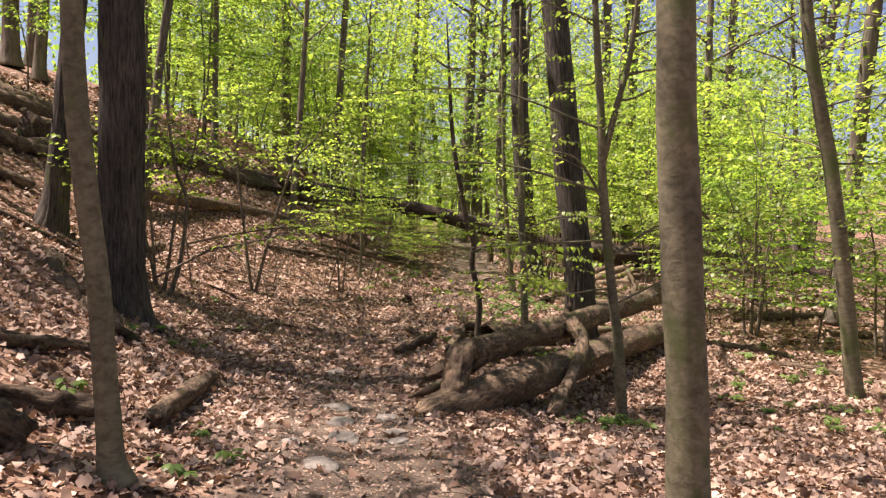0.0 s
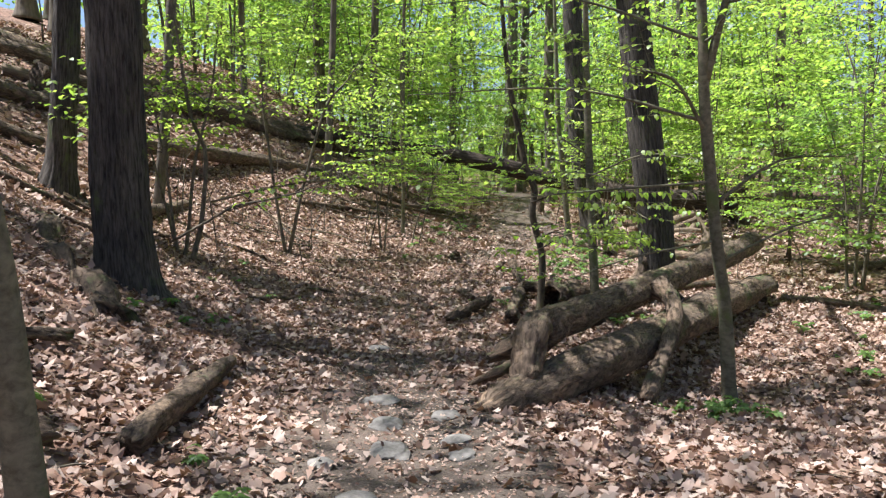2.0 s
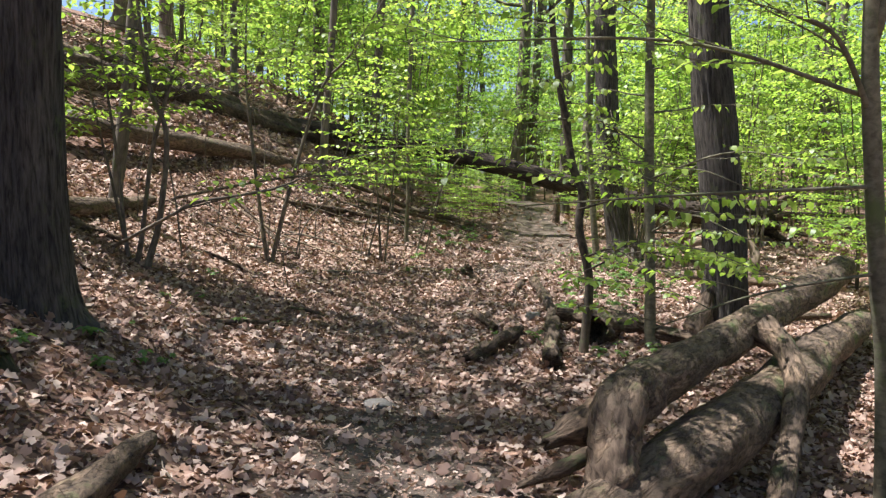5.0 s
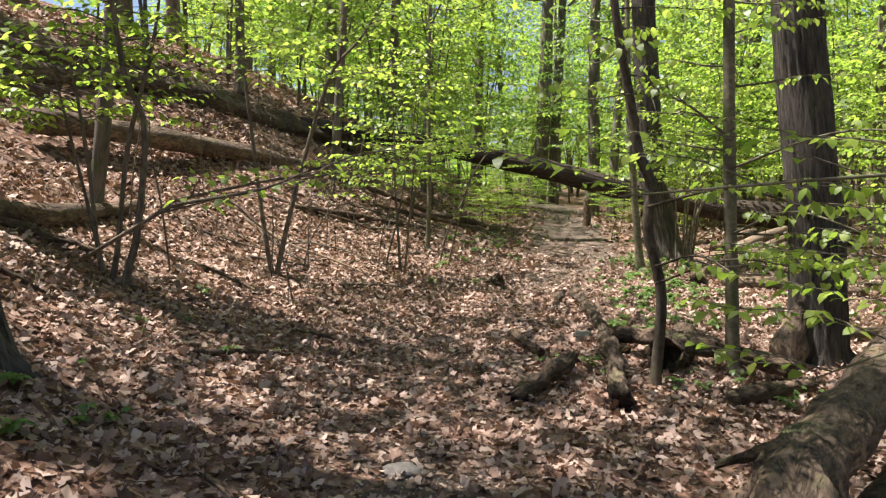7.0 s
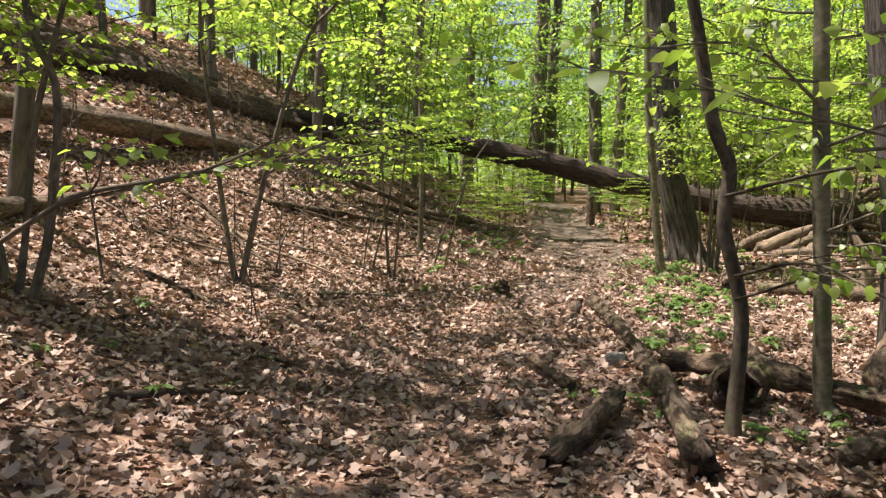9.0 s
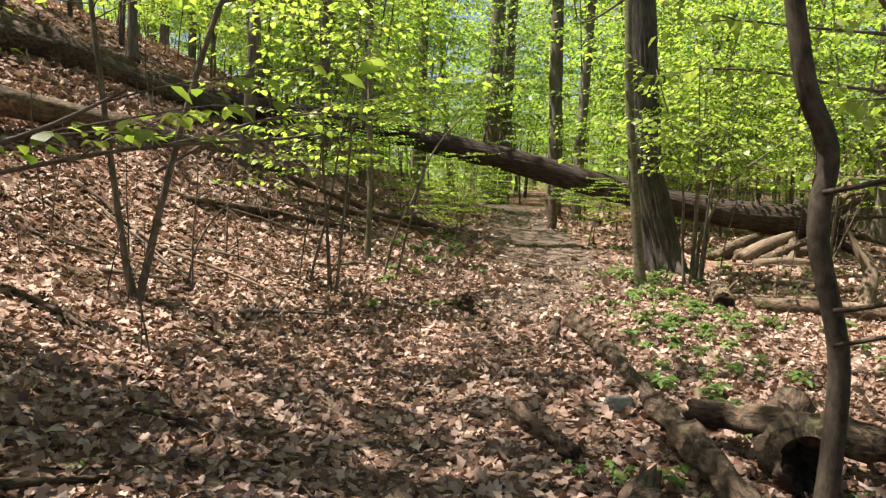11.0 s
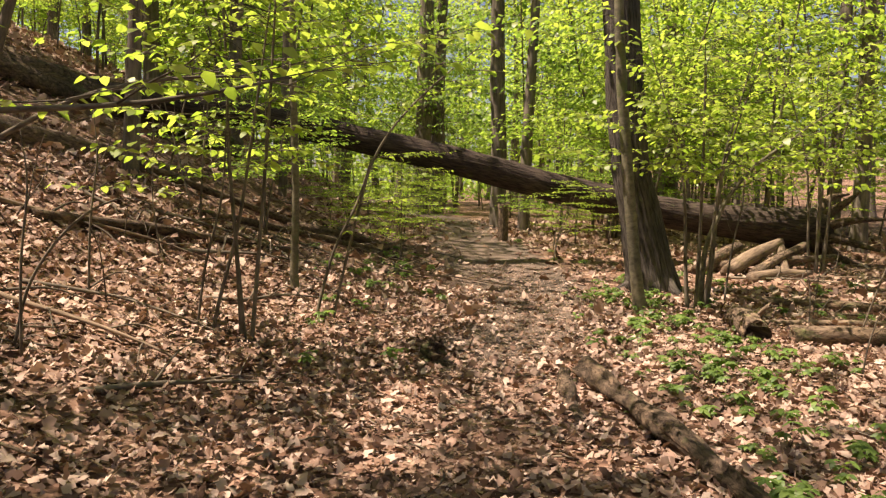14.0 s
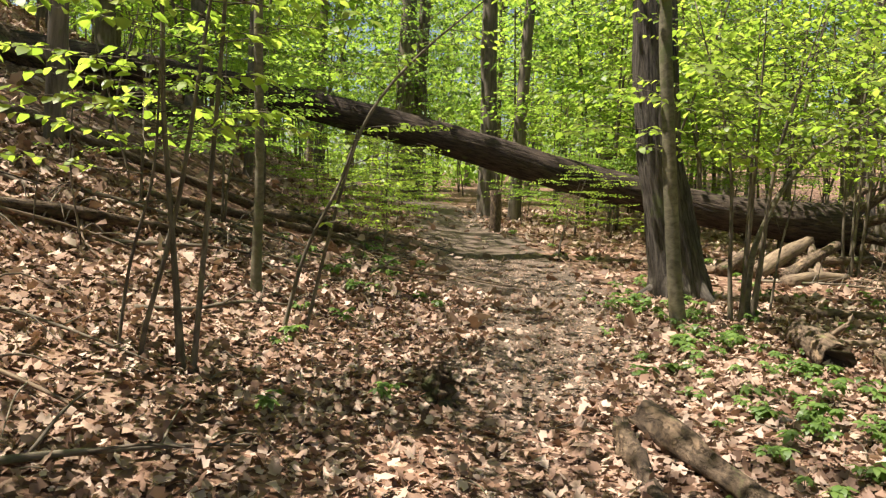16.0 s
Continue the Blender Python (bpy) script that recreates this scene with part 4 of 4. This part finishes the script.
rng = np.random.default_rng(31)
whips = []
for k in range(3):
    h = .9 + .35 * k
    w = thing("bare_whip", (0, 0, 0), "thin bare brown whip of a stem rising from the leaves", "sapling", "bare whips on the slope")
    part("stem", tube_mesh("stem", [(0, 0, -.05, .01), (.03, .02, h * .4, .008), (.1 - .08 * k, .04, h * .75, .006), (.22 - .15 * k, .05, h, .002)], TWIG, segs=5, n=12, seed=k), w)
    part("twig", tube_mesh("twig", [(.05, .02, h * .5, .004), (.2, .1, h * .68, .0025), (.3, .12, h * .75, .001)], TWIG, segs=4, n=6), w)
    part("twig", tube_mesh("twig", [(.06, .03, h * .62, .004), (-.08, -.05, h * .8, .0025), (-.14, -.06, h * .95, .001)], TWIG, segs=4, n=6), w)
    whips.append(w)
for k in range(34):
    x, y = (rng.uniform(-5.8, -3.0), rng.uniform(13.5, 21.5)) if k < 26 else (rng.uniform(2.6, 6), rng.uniform(15, 22))
    m = Matrix.LocRotScale((x, y, gz(x, y)), Euler((rng.normal(0, .15), rng.normal(0, .15), rng.uniform(0, 6.28))), None) @ Matrix.Diagonal((*[rng.uniform(.7, 1.3)] * 3, 1))
    if k < 3:
        whips[k].matrix_basis = m
    else:
        copy_thing(whips[k % 3], m)
bits = []
for k in range(420):
    x, y = rng.uniform(-6, 5), rng.uniform(3.5, 21)
    a = rng.uniform(0, 6.28)
    L = rng.uniform(.08, .4)
    e = (x + math.cos(a) * L, y + math.sin(a) * L)
    q = (x + math.cos(a + .2) * L * .5, y + math.sin(a + .2) * L * .5)
    r = rng.uniform(.002, .007)
    bits.append([(x, y, gz(x, y) + .02, r), (*q, gz(*q) + .035, r), (*e, gz(*e) + .025, r * .6)])
tagged(new("fallen_twigs", many_tubes("fallen_twigs", bits, TWIG, segs=4, n=4)), "small dead twigs scattered in the leaf litter", "twigs", kind="stuff")

# ---- post and stones ----
p = thing("wooden_post", (1.72, 27.1, -.12), "weathered round wooden post beside the trail", "post")
part("shaft", tube_mesh("shaft", [(1.72, 27.1, -.25, .12), (1.72, 27.1, .3, .115), (1.7, 27.1, .72, .11)], LOGBARK, segs=16, n=10, ridge=.04, lump=.05, seed=3), p)


def stone(x, y, r, flat, seed, label):
    bm = bmesh.new()
    bmesh.ops.create_icosphere(bm, subdivisions=3, radius=r)
    for v in bm.verts:
        k = 1 + .35 * noise.noise(v.co / r * 1.3 + Vector((seed, 0, 0)))
        v.co = Vector((v.co.x * k, v.co.y * k * .8, max(-.4, v.co.z / r) * r * flat * k))
    me = bpy.data.meshes.new("stone")
    bm.to_mesh(me)
    bm.free()
    me.materials.append(STONE)
    ob = new("stone", me)
    ob.location = (x, y, gz(x, y) + .01)
    ob.rotation_euler = (0, 0, seed)
    tagged(ob, label, "stone", "stones in the trail")


for i, (x, y, r, f) in enumerate([(-.85, 6.7, .11, .25), (-.75, 6.1, .13, .22), (-1.0, 7.4, .12, .22), (-.45, 7.0, .1, .2), (-.8, 5.2, .12, .2), (-1.3, 9.6, .1, .3), (-.35, 6.4, .09, .2), (-1.1, 5.7, .07, .3), (.2, 13.9, .1, .6), (-.3, 6.1, .08, .2)]):
    stone(x, y, r * 1.25, f * 1.15, i + 1.3, "flat grey stone set in the dirt trail" if f < .5 else "rounded grey stone at the trail edge")
stump = log("tree_stump", [(-.78, 17.3, -.62, .13), (-.78, 17.36, -.46, .11), (-.76, 17.4, -.4, .07)], "small mossy stump knob in the leaves", ROTTEN, lump=.25, ragged=.05, seed=95, category="stump")


# ---- seedlings and low plants ----
def seedling(seed, size, label):
    rng = np.random.default_rng(seed)
    th = thing("seedling", (0, 0, 0), label, "plant", "seedlings on the floor")
    stems, P, D, U, S = [], [], [], [], []
    for i in range(rng.integers(3, 6)):
        a = rng.uniform(0, 6.28)
        h = size * rng.uniform(.6, 1.2)
        e = np.array([math.cos(a) * h * .5, math.sin(a) * h * .5, h])
        stems.append([(0, 0, -.01, .003), (e[0] * .4, e[1] * .4, h * .6, .002), (*e, .0015)])
        for q in range(6):
            b = a + (q - 2.5) * .75
            P.append(e)
            D.append([math.cos(b), math.sin(b), rng.uniform(-.35, .1)])
            U.append([rng.normal(0, .2), rng.normal(0, .2), 1])
            S.append(size * rng.uniform(.4, .66))
    part("stemwork", many_tubes("stemwork", stems, TWIG, segs=3, n=4), th)
    part("foliage", leaf_mesh("foliage", P, D, U, S, SEEDLING, width=.5), th)
    return th


kinds = [seedling(s, .095 + .016 * s, "low bright green seedling growing through the leaf litter") for s in range(4)]
rng = np.random.default_rng(9)
spots = []
for cx, cy, sx, sy, n in [(1.5, 17.1, .35, .5, 34), (1.9, 18.7, .35, .7, 40), (2.1, 20.3, .4, .4, 26), (1.4, 15.8, .5, .6, 20), (1.3, 14.3, .4, .6, 14), (3.2, 16.0, .6, .8, 14), (2.1, 17.9, .4, .7, 20), (2.1, 8.4, .25, .35, 9), (1.6, 8.2, .2, .2, 5), (1.6, 11.8, .6, .4, 8), (.6, 14.2, .2, .4, 6), (1.6, 22.4, .5, 1.5, 20),
                          (4.6, 21, 1.2, 1.3, 42), (-1.75, 4.9, .3, .4, 5), (4.6, 7.4, 1.0, .9, 26), (6.2, 10.5, 1.2, 1.2, 30), (-3.1, 9.0, .5, .5, 7), (-.4, 12.6, .4, .4, 5), (4.4, 9.4, .8, 1.0, 18), (-1.7, 17.6, .5, .5, 5), (-3.5, 11.5, .6, 1, 8), (-.9, 22.4, .4, 1.2, 30), (-1.3, 20.8, .4, .7, 18), (5.5, 12.6, .8, 1, 12)]:
    spots += [(rng.normal(cx, sx), rng.normal(cy, sy)) for _ in range(n)]
spots = [(x, y) for x, y in spots if abs(x - trail_x(y)) > .45]
order = rng.permutation(len(spots))
spots, rest = [spots[i] for i in order[:285]], [spots[i] for i in order[285:]]
P, D, U, S = [], [], [], []
for x, y in rest:
    for i in range(4):
        b, h = rng.uniform(0, 6.28), rng.uniform(.05, .11)
        e = (x + math.cos(b) * h * .6, y + math.sin(b) * h * .6, gz(x, y) + h)
        for q in range(6):
            P.append(e)
            D.append((math.cos(b + q * .9), math.sin(b + q * .9), rng.uniform(-.35, .1)))
            U.append((rng.normal(0, .2), rng.normal(0, .2), 1))
            S.append(rng.uniform(.05, .09))
tagged(new("ground_cover", leaf_mesh("ground_cover", P, D, U, S, SEEDLING, width=.5)), "fine low green ground cover between the seedlings", "ground plants", kind="stuff")
for i, (x, y) in enumerate(spots):
    m = Matrix.LocRotScale((x, y, gz(x, y)), Euler((0, 0, rng.uniform(0, 6.28))), None) @ Matrix.Diagonal((*[rng.uniform(.6, 1.25)] * 3, 1))
    if i < 4:
        kinds[i].matrix_basis = m
    else:
        copy_thing(kinds[i % 4], m)

# ---- understory of the wood ahead ----
rng = np.random.default_rng(21)


def understory(seed, mat):
    r = np.random.default_rng(seed)
    k = r.integers(1, 3)
    stems = [[(a * .05, b * .05, -.15, .026), (a * .15, b * .15, 1.0, .02), (a * .5, b * .5, 2.4, .014), (a * .9, b * .9, 4.2, .005)] for a, b in r.normal(0, .7, (k, 2))]
    return leafy_tree("understory_tree", stems, "young understory tree with layered yellow-green leaves", "tree", joined=True, nbr=int(30 / k), low=.34, length=2.1, leaf=.1, seed=seed, gap=.115, twig=.6,
                      leaf_mat=mat, group="understory trees", full=False, segs=6, steps=10, rise=.22, wide=.72)


# The SHADY model brings painted shade into the understory for depth.
models = [understory(100 + i, (SPRING, DEEP, SHADY, SPRING, DEEP, SPRING)[i]) for i in range(6)]
places = []
tries = 0
while len(places) < 130 and tries < 9000:
    tries += 1
    y = rng.uniform(20, 62)
    x = rng.uniform(-24, 26) * (.35 + .65 * (y - 20) / 42)
    if (y < 37 and abs(x - trail_x(y)) < 3.0) or (x < 1 and x > -6 and y < 25) or math.hypot(x - 2.6, y - 21.2) < 1.2 or (-10 < x < 1 and y < 31 and rng.uniform() < .75) or (1 < x < 11 and y < 32 and rng.uniform() < .6) or (1 < x < 7 and y < 26):
        continue
    if min([math.hypot(x - a, y - b) for a, b in places] + [9]) < 1.0:
        continue
    places.append((x, y))
places += [(-8.6, 21.5), (-11.5, 20.6), (-8.4, 26), (-13.5, 15.6), (-10, 22), (6.2, 17.5), (8.2, 19.5), (7.4, 15.6), (9.2, 14.5), (8.6, 11), (10, 16.5), (11, 12.5), (6.8, 25.5), (4.6, 26.3), (-12, 18), (-13, 13), (9.5, 21.5), (7.2, 9.6), (4.2, 27.5), (6, 29), (8.5, 26), (10.5, 28), (5, 31), (7.6, 33), (-4.5, 29), (-7, 28), (-3.2, 33), (12.5, 24), (3.9, 34), (-6, 34)]
for i, (x, y) in enumerate(places):
    s = rng.uniform(.8, 1.35) * (1 + max(0, y - 30) / 60)
    m = Matrix.LocRotScale((x, y, gz(x, y)), Euler((rng.normal(0, .06), rng.normal(0, .06), rng.uniform(0, 6.28))), None) @ Matrix.Diagonal((s, s, s * rng.uniform(.9, 1.2), 1))
    if i < 6:
        models[i].matrix_basis = m
    else:
        copy_thing(models[i % 6], m)

for x, y in [(-.75, 22.6), (-1.1, 21.6), (-1.5, 22.6), (-1.2, 23.9), (-.6, 24.6), (-1.9, 24.6), (-.3, 26.2), (-1.2, 26.4), (.0, 28.5), (-2.4, 23.2), (2.4, 25.4), (3.2, 26.6), (2.6, 28.4), (3.6, 24.9), (1.9, 23.5), (3.0, 29.5), (-.2, 30.5), (-2.6, 20.9)] + [(5.6, 15.4), (6.8, 13.4), (8.2, 11.6), (7.2, 16.4), (9.2, 13.8), (8.4, 9.4), (9.8, 10.6), (6.4, 18.2)] + [(rng.uniform(3.4, 14), rng.uniform(25.2, 35)) for _ in range(18)] + [(rng.uniform(-9, -1.5), rng.uniform(26, 34)) for _ in range(10)]:
    s = rng.uniform(.22, .36) * (1.7 if abs(x - 1) > 2.5 and (y > 25 or x > 5) else 1)
    b = copy_thing(models[rng.integers(0, 6)], Matrix.LocRotScale((x, y, gz(x, y)), Euler((0, 0, rng.uniform(0, 6.28))), None) @ Matrix.Diagonal((s * 1.3, s * 1.3, s, 1)))
    b.name = "low_bush"
    tagged(b, "low leafy green bush rising from the leaf litter", "bush", "low bushes by the trail")

# ---- canopy trees all round, some of them unseen and added for their shade ----
tall_tree("far_tree", [(2.36, 31, -.1, .3), (2.35, 31, .25, .23), (2.29, 31, 2.6, .2), (2.17, 31, 5.3, .18), (2, 31, 15, .05)], "straight grey-brown trunk behind the post", FARBARK, seed=60, crown_n=630, segs=20)
tall_tree("far_tree", [(2.8, 30, -.1, .22), (2.83, 30, .25, .16), (2.85, 30, 2.5, .14), (2.92, 30, 5.1, .12), (3.1, 30, 13, .03)], "slim grey trunk beyond the post", FARBARK, seed=61, crown_n=525, segs=18)
tall_tree("far_tree", [(.9, 40, -.1, .5), (.98, 40, .3, .36), (1.05, 40, 3.3, .32), (1.06, 40, 7.2, .28), (1.0, 40, 19, .06)], "tall dark trunk at the bend of the trail", FARBARK, seed=62, crown_n=770, segs=20)
tall_tree("far_tree", [(1.75, 40.5, -.1, .35), (1.7, 40.5, .3, .26), (1.65, 40.5, 3.3, .23), (1.7, 40.5, 7.2, .2), (1.9, 40, 18, .05)], "second dark trunk at the bend of the trail", FARBARK, seed=63, crown_n=770, segs=20)
tall_tree("hill_tree", [(-4.25, 20.6, .3, .17), (-4.2, 20.6, .7, .11), (-4.15, 20.6, 2.2, .09), (-4.0, 20.6, 6, .07), (-3.9, 20.6, 12, .03)], "dark slim trunk beside the fallen log", FARBARK, seed=64, crown_n=525, segs=18)
# Lower trunk as measured; the unseen leaning top and crown are added for shade.
tall_tree("hill_tree", [(-6.0, 14.6, .2, .14), (-5.95, 14.6, .7, .1), (-5.78, 14.6, 2.2, .09), (-5.4, 14.7, 6, .075), (-4.3, 15.3, 10, .055), (-3.4, 15.8, 14, .02)], "dark slim trunk on the slope", FARBARK, seed=65, crown_n=900, segs=18)
tall_tree("far_tree", [(-2.8, 24.8, .2, .12), (-2.78, 24.8, .5, .08), (-2.75, 24.8, 3, .07), (-2.7, 24.8, 9, .02)], "thin dark trunk under the fallen tree", FARBARK, seed=66, crown_n=480, segs=14)
tall_tree("far_tree", [(8.84, 25.42, -0.20, .26), (8.84, 25.42, 0.20, .17), (8.81, 25.42, 2.4, .15), (8.64, 25.42, 7, .12), (8.54, 25.42, 13, .03)], "grey trunk standing beyond the fallen trunk's root end", FARBARK, seed=67, crown_n=400, segs=20)


def canopy(seed, h, r, n):
    q = np.random.default_rng(seed)
    a, b = q.normal(0, .5, 2)
    path = [(0, 0, -.4, r * 1.7), (0, 0, .1, r * 1.2), (a * .1, b * .1, 1.5, r), (a * .4, b * .4, h * .4, r * .85), (a, b, h * .75, r * .5), (a * 1.2, b * 1.2, h, .03)]
    th = tall_tree("canopy_tree", path, "tall grey-brown forest tree with thin spring foliage", FARBARK, seed=seed, ridge=.05, segs=18, n=30, crown_n=n, spread=5, leaf=.24, group="forest trees")
    c = even_points(path, 60)
    lines = []
    for i in range(26):
        p = c[int(q.uniform(9, 52))]
        az, L, up = q.uniform(0, 6.28), q.uniform(.9, 3.0), q.uniform(-.1, .8)
        d = np.array([math.cos(az), math.sin(az), up])
        mid = p[:3] + d * L * .5 + q.normal(0, .12, 3)
        tip = p[:3] + d * L + q.normal(0, .2, 3)
        lines.append([(*p[:3], .022), (*mid, .015), (*tip, .004)])
        for k in range(5):
            f = q.uniform(.3, 1)
            o = p[:3] + d * L * f
            e = o + (d * .5 + q.normal(0, .5, 3)) * q.uniform(.4, .9)
            lines.append([(*o, .008), (*e, .003)])
    tagged(part("branchwork", many_tubes("branchwork", lines, FARBARK, segs=3, n=4), th), kind="stuff")
    return th


tops = [canopy(200, 19, .2, 1200), canopy(201, 16, .14, 1100), canopy(202, 21, .25, 1200), canopy(203, 14, .1, 1000), canopy(204, 18, .2, 420), canopy(205, 15, .14, 400)]
spotsT = []
tries = 0
while len(spotsT) < 52 and tries < 4000:
    tries += 1
    y = rng.uniform(25, 95)
    x = rng.uniform(-34, 40) * (.4 + .6 * (y - 25) / 70)
    if abs(x - trail_x(y)) < 2.2 or (y < 45 and -3 < x - .1 * y < 1.5):
        continue
    if min([math.hypot(x - a, y - b) for a, b in spotsT] + [9]) < 2.4:
        continue
    spotsT.append((x, y))
# Added by hand: those close on the left stand unseen to shade the trail.
spotsT += [(-7.4, 9.8), (-8, 7), (-7.2, 4.6), (-13, 11), (-13, 8), (-12.5, 23), (-14, 24), (-8.8, 12.9), (-7, -2), (4.5, -3), (9, 6), (8.5, 16), (11, 11), (12, 18), (-17, 13), (0.5, -9), (14, 3), (-19, 20), (-15, 27), (-7.6, 24.6)]
for i, (x, y) in enumerate(spotsT):
    s = rng.uniform(.85, 1.2)
    m = Matrix.LocRotScale((x, y, gz(x, y)), Euler((rng.normal(0, .03), rng.normal(0, .03), rng.uniform(0, 6.28))), None) @ Matrix.Diagonal((s, s, s, 1))
    # Denser crowns at two added spots, to shade the fallen trunk and trail.
    copy_thing(tops[i % 4 if y > 34 or (x, y) == (-7.6, 24.6) else 1 if (x, y) == (-7.4, 9.8) else 4 + i % 2], m)
for i, (x, y) in enumerate([(-14, 48), (9, 52), (-5, 58), (17, 44), (12, -8), (-6, -12)]):
    tops[i].matrix_basis = Matrix.Translation((x, y, gz(x, y)))

# ---- the wood beyond, too far to count ----
n = 34000
a = rng.uniform(0, 2 * math.pi, n)
a = np.where(rng.uniform(0, 1, n) < .75, rng.normal(math.pi / 2, .55, n), a)
r = rng.uniform(55, 100, n)
x, y = np.cos(a) * r, 15 + np.sin(a) * r
clump = np.sin(x * .5 + 2 * np.sin(y * .3)) + np.sin(y * .45 + x * .2)
z = ground_z(x, y) + rng.uniform(0, 1, n) ** 1.4 * (9 + 3 * clump)
D = rng.normal(0, 1, (n, 3))
U = rng.normal(0, .6, (n, 3)) + [0, 0, 1]
tagged(new("far_woods", leaf_mesh("far_woods", np.stack([x, y, z], 1), D, U, rng.uniform(.3, .75, n), DEEP, width=.8, full=False)), "hazy green wall of far woodland leaves", "woods", kind="stuff")
